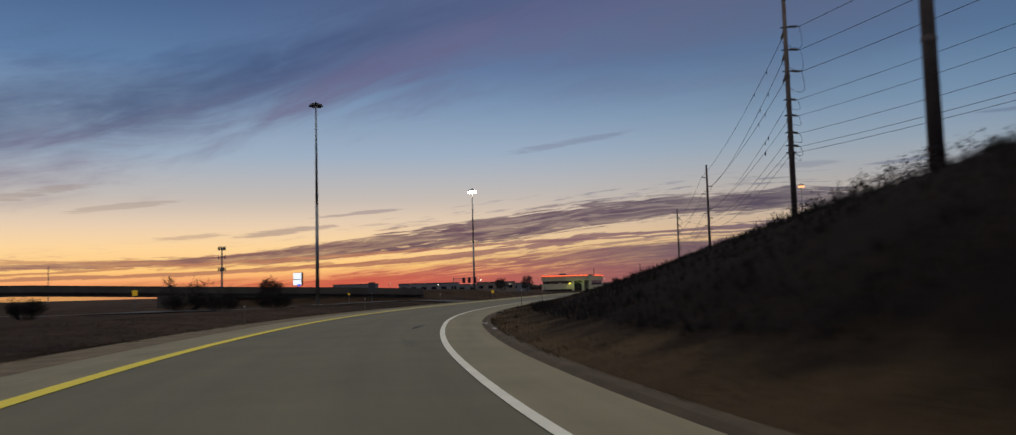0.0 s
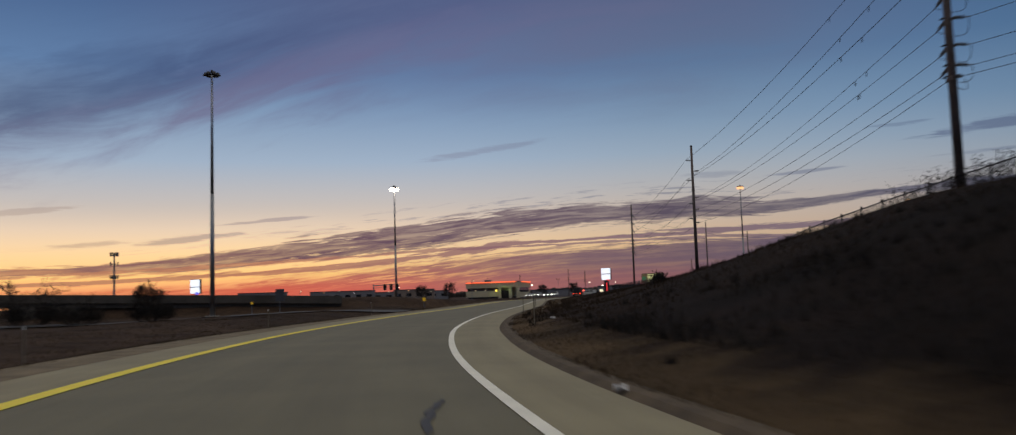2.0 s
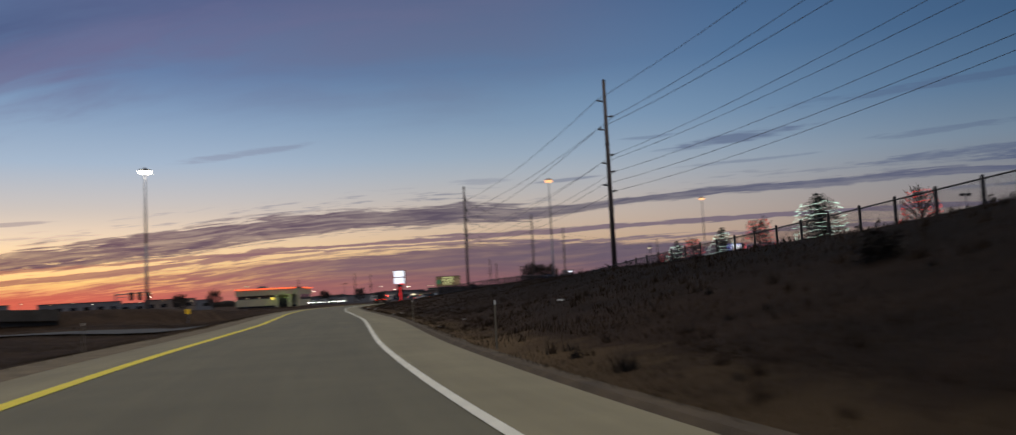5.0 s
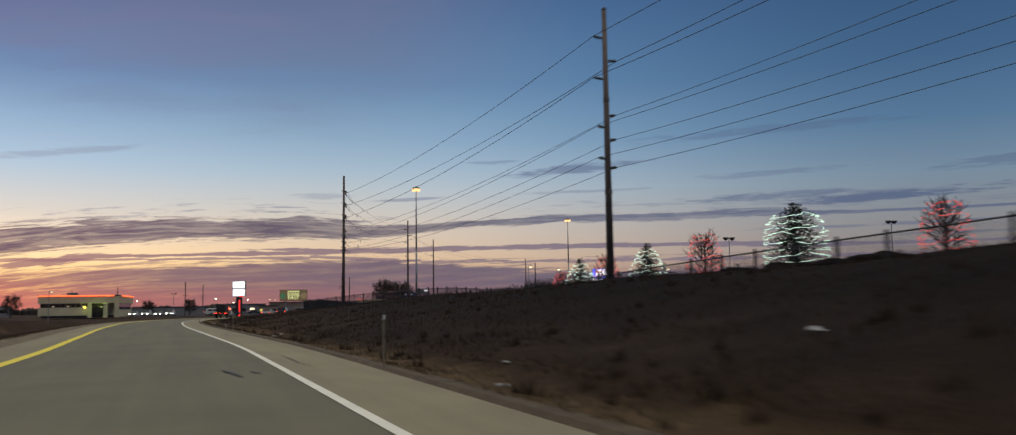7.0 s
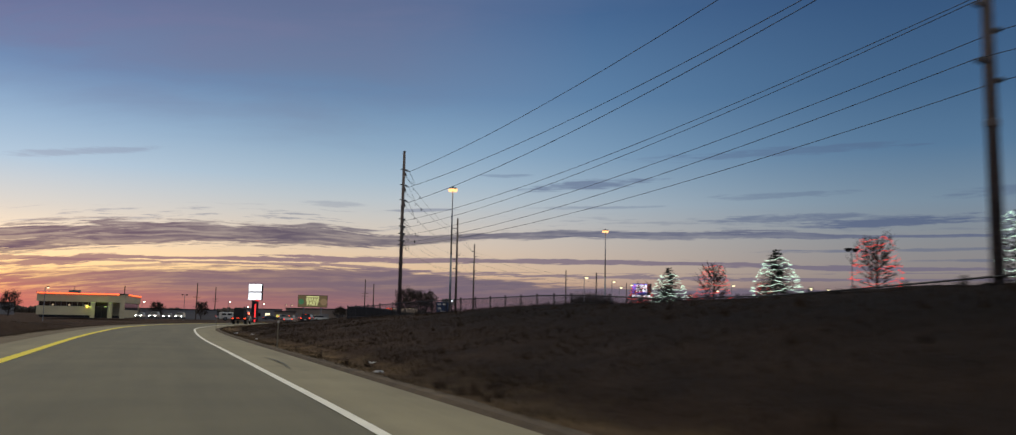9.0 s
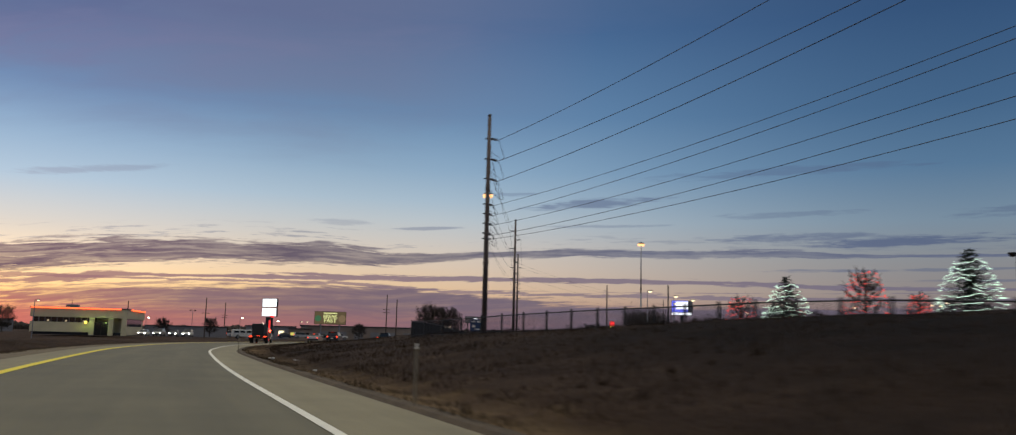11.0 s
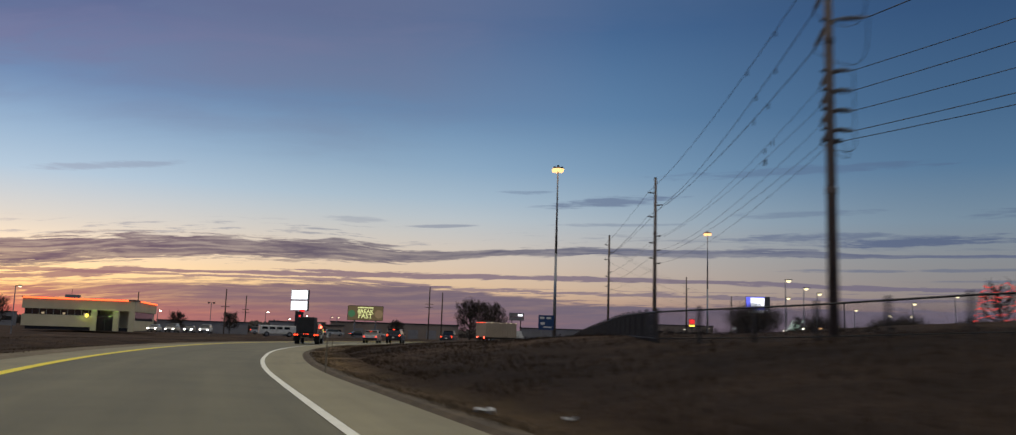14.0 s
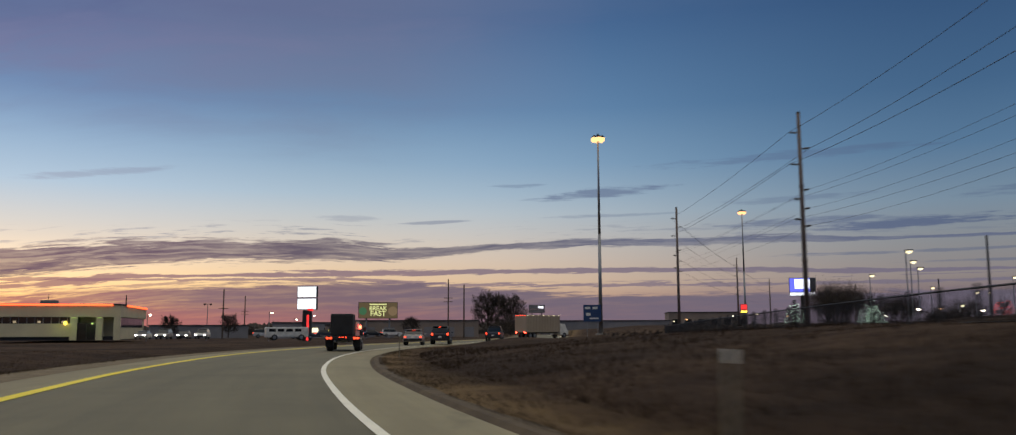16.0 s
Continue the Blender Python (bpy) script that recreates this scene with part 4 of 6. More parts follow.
def bare_tree(place, h, spread, seed, label, group="", depth=5, lean=0.0, thick=1.0, twig=0.004, broad=False):
    rng = random.Random(seed)
    t = thing("bare_tree", place, label, "tree", group)
    rods, tw = [], []
    trunk = Vector((lean, 0, 1)).normalized()
    out = []
    if broad:                                       # a broad crown on several main limbs
        out.append((Vector((0, 0, -0.2)), Vector((0, 0, h * 0.4)), h * 0.024 * thick, h * 0.014 * thick))
        out.append((Vector((0, 0, h * 0.4)), Vector((0.02 * h, 0, h * 0.8)), h * 0.014 * thick, h * 0.004 * thick))
        for i in range(34):                                # limbs that reach out to a rounded dome
            f = 0.08 + 0.5 * i / 33
            a = i * 2.4 + rng.uniform(-0.3, 0.3)
            rise = rng.uniform(0.15, 0.6) + 0.9 * i / 33
            d = Vector((math.cos(a), math.sin(a), rise)).normalized()
            p = Vector((0, 0, h * f))
            dome = Vector((0.36 * spread * h, 0.36 * spread * h, 0.47 * h))
            q, reach = p + d * 0.1, 0.1
            while reach < h and (q.x / dome.x) ** 2 + (q.y / dome.y) ** 2 + ((q.z - 0.5 * h) / dome.z) ** 2 < 1.0:
                reach += 0.03 * h
                q = p + d * reach
            limb(out, p, d, reach * 0.46 * rng.uniform(0.8, 1.1), h * 0.008 * thick, depth - 2, rng, 0.42, 0.08)
    else:
        limb(out, Vector((0, 0, -0.2)), trunk, h * 0.24, h * 0.022 * thick, depth, rng, 0.5 * spread, 0.16)
    top = max(max(a.z, b.z) for a, b, _, _ in out)
    k = h / top
    out = [(a * k, b * k, max(r0, twig), max(r1, twig)) for a, b, r0, r1 in out]
    cut = h * 0.022 * 0.36 * thick
    part("trunk", rods_mesh([o for o in out if o[2] > cut]), "bark", t, smooth=True)
    part("crown", rods_mesh([o for o in out if o[2] <= cut]), "bark", t)
    return t


def shrub(place, h, wide, seed, label, group="", mat="weed", stems=46):
    rng = random.Random(seed)
    t = thing("shrub", place, label, "shrub", group)
    out = []
    for i in range(stems):
        a = rng.uniform(0, math.tau)
        d = Vector((math.cos(a) * rng.uniform(0.1, 0.9) * wide / h, math.sin(a) * rng.uniform(0.1, 0.9) * wide / h, 1)).normalized()
        base = Vector((math.cos(a) * wide * 0.4 * rng.random(), math.sin(a) * wide * 0.4 * rng.random(), -0.1))
        limb(out, base, d, h * rng.uniform(0.3, 0.5), 0.022, 3, rng, 0.5, 0.1)
    part("thicket", rods_mesh(out), mat, t)
    bm = BM()
    for a, b, r0, r1 in out[::2]:
        for _ in range(2):
            p = b + Vector((rng.gauss(0, 0.16), rng.gauss(0, 0.16), rng.gauss(0, 0.16)))
            s = rng.uniform(0.05, 0.15)
            n = Vector((rng.uniform(-1, 1), rng.uniform(-1, 1), rng.uniform(-1, 1))) * s
            m = Vector((rng.uniform(-1, 1), rng.uniform(-1, 1), rng.uniform(-1, 1))) * s
            bm.faces.new([bm.verts.new(p), bm.verts.new(p + n), bm.verts.new(p + m)])
    part("foliage", bm, mat, t)
    return t


def conifer(place, h, wide, seed, label, group, full=False):
    rng = random.Random(seed)
    t = thing("conifer", place, label, "tree", group)
    bm = BM()
    rod(bm, (0, 0, -0.2), (0, 0, h * 0.96), h * 0.022, 0.02, 8)
    part("trunk", bm, "bark", t)
    bm = BM()
    n = int(h / 0.24)
    for i in range(n):
        z = h * (0.06 + 0.93 * i / n)
        rr = wide * 0.5 * ((1 - (z / h) ** 4.0) ** 0.75 if full else (1 - (z / h) ** 1.6) ** 0.85) * rng.uniform(0.85, 1.1) + 0.12
        for k in range(max(6, int(rr * 13))):
            a = rng.uniform(0, math.tau)
            tip = Vector((math.cos(a) * rr, math.sin(a) * rr, z - rr * 0.22 + rng.gauss(0, 0.1)))
            root = Vector((math.cos(a) * 0.1, math.sin(a) * 0.1, z))
            for q in range(6):
                c = root.lerp(tip, 0.2 + 0.8 * q / 5)
                s = 0.11 + 0.13 * rng.random()
                u = Vector((-math.sin(a), math.cos(a), 0)) * s * rng.choice((-1, 1))
                v = Vector((math.cos(a) * s, math.sin(a) * s, rng.uniform(-0.5, 0.7) * s * 1.4))
                bm.faces.new([bm.verts.new(c - v * 0.6), bm.verts.new(c + u), bm.verts.new(c + v)])
    part("foliage", bm, "needle", t)
    return t


def light_string(parent, h, wide, turns, mat, seed, lo=0.08, hi=0.94, power=0.8, r=0.035, label="glowing string of lights", full=False, gaps=0.2):
    """Strings of small lamps wound round a crown, each turn a part."""
    rng = random.Random(seed)
    for i in range(turns):
        f = lo + (hi - lo) * i / turns
        pts = []
        for k in range(61):
            a = k / 60 * math.tau * 0.98 + i
            z = h * (f + (hi - lo) / turns * 0.5 * k / 60) + rng.gauss(0, 0.05) + h * 0.024 * math.sin(3 * a + i) + h * 0.012 * math.sin(7 * a + 2 * i)
            rr = wide * 0.5 * ((1 - min(z / h, 0.99) ** 4.0) ** 0.75 if full else (1 - min(z / h, 0.99) ** 1.6) ** (power + 0.05)) * rng.uniform(0.86, 1.08) + 0.1
            pts.append((math.cos(a) * rr, math.sin(a) * rr, z))
        bm = BM()
        radii = []
        while len(radii) < len(pts):                       # lit stretches between thin leads
            radii += [r * (rng.uniform(0.75, 1.25) if rng.random() > gaps else 0.12)] * rng.choice((1, 2, 2, 3, 4))
        tube(bm, pts, radii, 4)
        part("light_string", bm, mat, parent, label if i == 0 else "")


bare_tree((-56.5, 120.6, ground_at(-56.5, 120.6)), 5.0, 1.3, 4, "small bare bushy tree at the edge of the field", depth=5, thick=0.8, twig=0.016, broad=True)
bare_tree((-66, 111.5, ground_at(-66, 111.5)), 5.2, 1.3, 14, "small leaning bare tree at the edge of the field", depth=5, thick=0.8, twig=0.014)
bare_tree((-61.5, 113.2, ground_at(-61.5, 113.2)), 5.4, 1.4, 16, "small leaning bare tree at the edge of the field", depth=5, thick=0.8, twig=0.014, lean=-0.3)
shrub((-65, 111.9, ground_at(-65, 111.9)), 2.6, 4.6, 5, "tangled dark shrub on the field", "shrubs on the field", stems=60)
shrub((-60.5, 113.5, ground_at(-60.5, 113.5)), 2.4, 4.2, 6, "tangled dark shrub on the field", "shrubs on the field", stems=60)
shrub((-56, 121, ground_at(-56, 121)), 2.3, 4.4, 7, "low dark shrub on the field", "shrubs on the field", stems=60)
shrub((-67.6, 84.2, ground_at(-67.6, 84.2)), 2.2, 3.0, 8, "round dark shrub on the field below the bridge", "shrubs on the field", stems=60)


# ---------------------------------------------------------------- signs of the highway
def post_sign(x, y, zc, w, h, mat, label, turn=0.0, legs=1, face=None):
    base = ground_at(x, y)
    t = thing("road_sign", (x, y, base), label, "road sign", "road signs", turn)
    for k in range(legs):
        bm = BM()
        px = 0 if legs == 1 else (k - 0.5) * w * 0.6
        rod(bm, (px, 0.06, -0.2), (px, 0.06, zc - base + h * 0.4), 0.05, 0.05, 8)
        part("post", bm, "steel", t)
    bm = BM()
    box(bm, (0, 0, zc - base), (w, 0.05, h), bevel=0.02)
    part("panel", bm, mat, t)
    if face:
        for fx, fz, fw, fh in face:
            bm = BM()
            box(bm, (fx, -0.032, zc - base + fz), (fw, 0.012, fh))
            part("bar", bm, "plastic", t, "pale bar of lettering")
    return t


post_sign(-83, 128, 2.3, 0.8, 0.9, "signyellow", "yellow square warning sign beside the bridge", 25)
post_sign(-53.4, 157, 2.3, 1.3, 1.9, "signback", "dark back of a road sign on a post", 20)
post_sign(-56.0, 152, 1.2, 0.36, 0.36, "signyellow", "small yellow warning sign on a post", 20)
post_sign(-47, 190, 1.1, 0.4, 0.4, "signyellow", "small yellow warning sign on a post", 10)
post_sign(-33, 170, 0.9, 0.5, 0.6, "signyellow", "small yellow warning sign on a post", 10)


def lit_box_sign(x, y, zc, w, h, label, panels, turn=0.0, pole="steel", pole_w=0.5, twin=False):
    base = ground_at(x, y)
    t = thing("lit_sign", (x, y, base), label, "sign", "lit signs on poles", turn)
    for px in ((-w * 0.3, w * 0.3) if twin else (0,)):
        bm = BM()
        box(bm, (px, 0, (zc - h / 2 - base) / 2), (pole_w, pole_w, zc - h / 2 - base), bevel=0.03)
        part("column", bm, pole, t)
    for fz, fh, mat in panels:
        bm = BM()
        box(bm, (0, 0, zc - base + fz), (w, 0.7, fh), bevel=0.05)
        cab = part("cabinet", bm, "dark", t)
        bm = BM()
        box(bm, (0, -0.36, zc - base + fz), (w - 0.2, 0.03, fh - 0.2))
        part("face", bm, mat, cab, "glowing white face")
    return t


s = lit_box_sign(-121, 279.7, 6.6, 4.2, 4.4, "lit white and blue sign box on a pole beyond the highway", [(0.95, 2.3, "g_sign"), (-1.2, 2.0, "g_sign")], -25)
bm = BM()
box(bm, (0.9, -0.4, 5.0), (1.6, 0.02, 0.7))
part("emblem", bm, "g_blue", s, "blue glowing emblem")


def cell_tower(x, y, top):
    base = ground_at(x, y)
    t = thing("cell_tower", (x, y, base), "slim steel cell tower with three tiers of antennas", "tower")
    h = top - base
    bm = BM()
    rod(bm, (0, 0, 0), (0, 0, h), 0.75, 0.4, 12)
    part("shaft", bm, "steel", t)
    for z, n in ((h - 0.8, 9), (h - 6.2, 6), (h - 14, 8)):
        bm = BM()
        ring = [(2.0 * math.cos(k * math.tau / 12), 2.0 * math.sin(k * math.tau / 12), z) for k in range(13)]
        tube(bm, ring, 0.1, 5)
        for k in range(3):
            a = k * math.tau / 3
            rod(bm, (0, 0, z), (2 * math.cos(a), 2 * math.sin(a), z), 0.08, 0.08, 5)
        part("platform", bm, "steel", t)
        for k in range(n):
            a = k * math.tau / n
            bm = BM()
            box(bm, (2.2 * math.cos(a), 2.2 * math.sin(a), z + 0.3), (0.35, 0.5, 2.3), math.degrees(a), bevel=0.04)
            part("antenna", bm, "signback", t)


cell_tower(-271.5, 510.8, 31.9)


def plain_pole(x, y, top, r, label, mat="wood", arms=0):
    base = ground_at(x, y) - 0.2
    t = thing("utility_pole", (x, y, base), label, "utility pole", "far utility poles")
    bm = BM()
    rod(bm, (0, 0, 0), (0, 0, top - base), r, r * 0.7, 10)
    part("shaft", bm, mat, t)
    for k in range(arms):
        bm = BM()
        box(bm, (0, 0, top - base - 4.6 - 0.9 * k), (2.2, 0.12, 0.14), bevel=0.02)
        part("crossarm", bm, mat, t)
    return t


plain_pole(-400, 520, 24, 0.35, "thin distant antenna pole on the horizon", "steel")
plain_pole(42.4, 386.3, 12.0, 0.2, "plain wooden utility pole behind the road", arms=0)
plain_pole(42.2, 399, 13.9, 0.2, "wooden utility pole with crossarms behind the road", arms=2)
plain_pole(-10, 411.5, 11.4, 0.19, "wooden utility pole behind the parking lot", arms=1)
plain_pole(-32, 420, 10.0, 0.19, "wooden utility pole behind the building", arms=0)
plain_pole(-2, 470, 12, 0.2, "wooden utility pole behind the parking lot", arms=2)
plain_pole(66, 430, 12.5, 0.2, "wooden utility pole behind the warehouse", arms=1)
plain_pole(55.8, 254.6, 10.4, 0.14, "slim dark pole on the plateau", "dark")
plain_pole(96, 300, 9.4, 0.14, "slim dark pole on the plateau", "dark")

# ---------------------------------------------------------------- the corner building with the red light band
def showroom():
    """Two wings: the long front faces the ramp, the short one turns away at the corner."""
    a, b = Vector((-49.8, 364.0, 0)), Vector((-28.9, 362.0, 0))
    turn = math.degrees(math.atan2(b.y - a.y, b.x - a.x))
    L, H, D = (b - a).length, 6.3, 30.0
    t = thing("office_building", (a.x, a.y, -0.1), "low cream building with red neon roof band and dark windows", "building", turn=turn)
    bm = BM()
    box(bm, (L / 2, D / 2, 0.3), (L - 1.4, D - 1.4, 0.7))
    part("plinth", bm, "dark", t)
    bm = BM()
    box(bm, (L / 2 - 3.6, D / 2, 1.75), (L - 7.2, D - 0.6, 2.3))
    part("lower_wall", bm, "cream", t)
    bm = BM()
    box(bm, (L / 2 - 3.4, D / 2, 3.45), (L - 7.6, D - 1.4, 1.2))
    part("window_band", bm, "glass", t, "dark strip of window glass")
    n = 10
    for k in range(n + 1):
        bm = BM()
        box(bm, (0.5 + k * (L - 8.0) / n, 0.62, 3.45), (0.12, 0.16, 1.2))
        part("mullion", bm, "greywall", t)
    for k in (2, 5, 8):
        bm = BM()
        box(bm, (0.5 + (k + 0.5) * (L - 8.0) / n, 0.66, 3.2), (0.5, 0.06, 0.4))
        part("lit_window", bm, "g_warm_dim", t, "dimly lit window")
    bm = BM()
    box(bm, (L / 2, D / 2, 5.1), (L, D, 2.1), bevel=0.04)
    part("fascia", bm, "cream", t)
    bm = BM()
    box(bm, (L / 2, D / 2 + 1.5, 2.1), (L - 0.8, D - 3.4, 4.0))
    part("core_wall", bm, "cream", t)
    bm = BM()
    box(bm, (L / 2, D / 2, 6.28), (L + 0.3, D + 0.3, 0.26), bevel=0.04)
    part("roof", bm, "roof", t)
    for name, c, size in (("neon_band", (L / 2 - 0.6, -0.2, 6.2), (L - 1.4, 0.1, 0.32)), ("neon_band", (L + 0.2, D / 2 + 2.4, 6.2), (0.1, D - 6.0, 0.32)), ("neon_band", (-0.2, D / 2, 6.2), (0.1, D - 1.0, 0.3))):
        bm = BM()
        box(bm, c, size, bevel=0.03)
        part(name, bm, "g_neon", t, "red glowing neon band")
    for x in (L - 7.6, L - 3.4, L - 0.5):
        bm = BM()
        box(bm, (x, 0.1, 2.0), (1.1, 0.7, 4.1), bevel=0.03)
        part("column", bm, "cream", t)
    bm = BM()
    box(bm, (L - 5.5, 0.2, 1.5), (3.2, 0.3, 3.0))
    door = part("entrance", bm, "glass", t, "dark glass entrance")
    for k in range(3):
        bm = BM()
        box(bm, (L - 7.0 + k * 1.5, 0.03, 1.5), (0.1, 0.06, 3.0))
        part("frame", bm, "dark", door)
    for x in (L - 7.6, L - 3.4):
        bm = BM()
        box(bm, (x, -0.3, 3.9), (0.7, 0.08, 0.12))
        part("green_lamp", bm, "g_green", t, "green glowing lamp")
    bm = BM()
    box(bm, (L * 0.34, D * 0.3, 6.8), (2.6, 2.2, 0.9), bevel=0.05)
    part("roof_unit", bm, "greywall", t)
    bm = BM()
    rod(bm, (L * 0.33, D * 0.3, 6.2), (L * 0.33, D * 0.3, 8.4), 0.06, 0.04, 6)
    part("antenna", bm, "dark", t)
    for y in range(7):
        bm = BM()
        box(bm, (L - 0.38, 4.2 + 3.6 * y, 3.1), (0.06, 3.3, 1.7))
        part("side_window", bm, "glass", t)
    # the lamps that wash the entrance green
    for x in (L - 8.8, L - 4.8):
        l = bpy.data.lights.new("entrance_lamp", "POINT")
        l.energy, l.color, l.shadow_soft_size = 32, (0.62, 1.0, 0.22), 0.15
        o = new("entrance_lamp", l)
        o.parent = t
        o.location = (x, -1.2, 2.9)
        tagged(o, "green lamp that washes the entrance columns")
    bm = BM()
    lathe(bm, [(0.1, 0), (0.3, 0.2), (0.3, 0.5), (0.1, 0.7)], 10, (L - 8.9, -0.3, 2.6))
    part("wall_lamp", bm, "g_yellow", t, "yellow glowing wall lamp")


showroom()


def block(x, y, w, d, h, wall, label, turn=0.0, windows=0, name="warehouse", lit=None, doors=0):
    base = ground_at(x, y) - 0.2
    t = thing(name, (x, y, base), label, "building", "far buildings", turn)
    bm = BM()
    box(bm, (0, 0, h / 2), (w, d, h))
    part("wall", bm, wall, t)
    bm = BM()
    box(bm, (0, 0, h + 0.1), (w + 0.5, d + 0.5, 0.3), bevel=0.05)
    part("roof", bm, "roof", t)
    for k in range(windows):
        px = (k + 0.5) / windows * w - w / 2
        bm = BM()
        box(bm, (px, -d / 2 - 0.02, h * 0.55), (w / windows * 0.5, 0.08, h * 0.28))
        part("window", bm, lit if lit and k % 3 == 0 else "glass", t)
    for k in range(doors):
        px = (k + 0.5) / doors * w - w / 2
        bm = BM()
        box(bm, (px, -d / 2 - 0.03, h * 0.33), (w / doors * 0.55, 0.1, h * 0.62), bevel=0.02)
        part("loading_door", bm, "greywall", t)
    return t


block(41, 436, 38, 18, 4.6, "tanwall", "long low tan warehouse behind the road", -12, doors=7)
block(12, 440, 16, 14, 4.3, "greywall", "low grey shop with a lit window", -6, windows=5, lit="g_warm")
block(19, 420, 7, 6, 3.6, "tanwall", "small yellow lit kiosk building", -6, windows=3, lit="g_kiosk")
block(118, 470, 44, 20, 4.4, "greywall", "long low grey warehouse behind the highway", -20, doors=8)
block(150, 455, 26, 16, 7.2, "tanwall", "stacked tan building beyond the bank", -25, windows=6)
block(-140, 520, 36, 16, 6.5, "greywall", "distant low dark building on the horizon", 12, windows=6)
block(-95, 500, 22, 12, 6.0, "tanwall", "distant low dark building on the horizon", 8, windows=4)
block(-196, 545, 28, 14, 7.5, "greywall", "distant low dark building on the horizon", 15, windows=5)
block(-115, 560, 60, 14, 5.6, "greywall", "distant long dark building on the horizon", 12, windows=9)
block(-15, 455, 26, 12, 3.6, "greywall", "low white shed behind the parking lot", 0, doors=4)

# ---------------------------------------------------------------- signs
s = lit_box_sign(5.2, 373.4, 8.0, 4.3, 4.9, "tall pole sign with two white panels on a red column", [(1.3, 2.3, "g_sign"), (-1.15, 2.3, "g_sign")], -34, "dark", 1.4)
bm = BM()
box(bm, (0.55, -0.78, 2.7), (0.5, 0.06, 5.2), bevel=0.02)
part("red_strip", bm, "g_pole", s, "red glowing strip")
bm = BM()
box(bm, (0.9, -0.4, 6.3), (1.3, 0.02, 0.5))
part("emblem", bm, "g_pole", s, "small red emblem")


def letters(text, size, place, parent, mat, turn=0.0, depth=0.02):
    cu = bpy.data.curves.new("lettering", "FONT")
    cu.offset = 0.03
    cu.body, cu.size, cu.extrude, cu.align_x, cu.align_y = text, size, depth, "CENTER", "CENTER"
    tmp = new("lettering", cu)
    me = bpy.data.meshes.new_from_object(tmp)
    bpy.data.objects.remove(tmp)
    me.materials.clear()
    me.materials.append(MAT[mat])
    ob = new("lettering", me)
    ob.parent = parent
    ob.matrix_basis = pose(*place, 90, 0, turn)
    return tagged(ob, "pale yellow lettering that says " + text)


def billboard():
    x, y, zc = 26.3, 406.4, 6.4
    base = ground_at(x, y)
    w, h = 9.6, 4.0
    t = thing("billboard", (x, y, base), "lit green billboard with pale lettering on two posts", "billboard", turn=-12)
    bm = BM()
    box(bm, (0, 0, zc - base), (w, 0.5, h), bevel=0.04)
    part("frame", bm, "dark", t)
    bm = BM()
    box(bm, (0, -0.27, zc - base), (w - 0.2, 0.04, h - 0.2))
    part("panel", bm, "g_board", t, "lit dark green panel")
    for px in (-2.8, 2.8):
        bm = BM()
        rod(bm, (px, 0.1, -0.3), (px, 0.1, zc - base - h / 2), 0.2, 0.2, 10)
        part("post", bm, "steel", t)
    letters("BREAK", 1.45, (0, -0.31, zc - base + 0.42), t, "g_boardtext")
    letters("FAST", 1.75, (0, -0.31, zc - base - 0.85), t, "g_boardtext")
    bm = BM()
    box(bm, (0, -0.3, zc - base + 1.45), (4.2, 0.02, 0.3))
    part("bar", bm, "g_boardtext", t, "pale bar of lettering")
    for px, r in ((-3.7, 0.95), (3.6, 1.15)):
        bm = BM()
        lathe(bm, [(r * 0.8, -0.01), (r, 0.0), (r * 0.8, 0.02)], 20)
        bmesh.ops.rotate(bm, verts=bm.verts[:], matrix=Euler((math.pi / 2, 0, 0)).to_matrix())
        bmesh.ops.translate(bm, verts=bm.verts[:], vec=(px, -0.3, zc - base - 0.2))
        part("emblem", bm, "g_leaf" if px < 0 else "g_tan", t, "round shape in the picture")
    for px in (-3, 0, 3):
        bm = BM()
        rod(bm, (px, -0.2, zc - base - h / 2), (px, -1.1, zc - base - h / 2 - 0.2), 0.04, 0.04, 6)
        box(bm, (px, -1.15, zc - base - h / 2 - 0.2), (0.5, 0.25, 0.12), bevel=0.02)
        part("flood_lamp", bm, "dark", t)


billboard()
post_sign(48.6, 329.6, 4.3, 3.1, 2.9, "signblue", "large blue highway sign on two posts", -18, 2, [(-0.8, 0.9, 0.9, 0.4), (0.5, 0.9, 0.9, 0.4), (-0.7, -0.2, 0.8, 0.5), (0.3, -0.9, 1.6, 0.25)])
s = lit_box_sign(88.6, 457.7, 8.3, 5.2, 2.6, "dark sign box on two posts, partly lit", [(0.6, 1.4, "greywall"), (-0.75, 1.1, "greywall")], -12, "dark", 0.3, True)
bm = BM()
box(bm, (1.3, -0.42, 8.8 - ground_at(88.6, 457.7)), (1.6, 0.03, 0.7))
part("lit_field", bm, "g_screen", s, "white glowing field")
s = lit_box_sign(143.1, 393.9, 13.2, 6.8, 5.0, "large electronic billboard with a blue and white screen on a pole", [(0.5, 4.0, "g_blue"), (-2.0, 1.0, "g_sign")], -30, "dark", 0.9)
bm = BM()
box(bm, (0.3, -0.42, 14.0 - ground_at(143.1, 393.9)), (4.6, 0.02, 2.6))
part("screen_field", bm, "g_screen", s, "white glowing field")
bm = BM()
box(bm, (2.9, -0.05, 13.7 - ground_at(143.1, 393.9)), (1.6, 0.9, 4.0), bevel=0.05)
part("side_panel", bm, "signback", s)
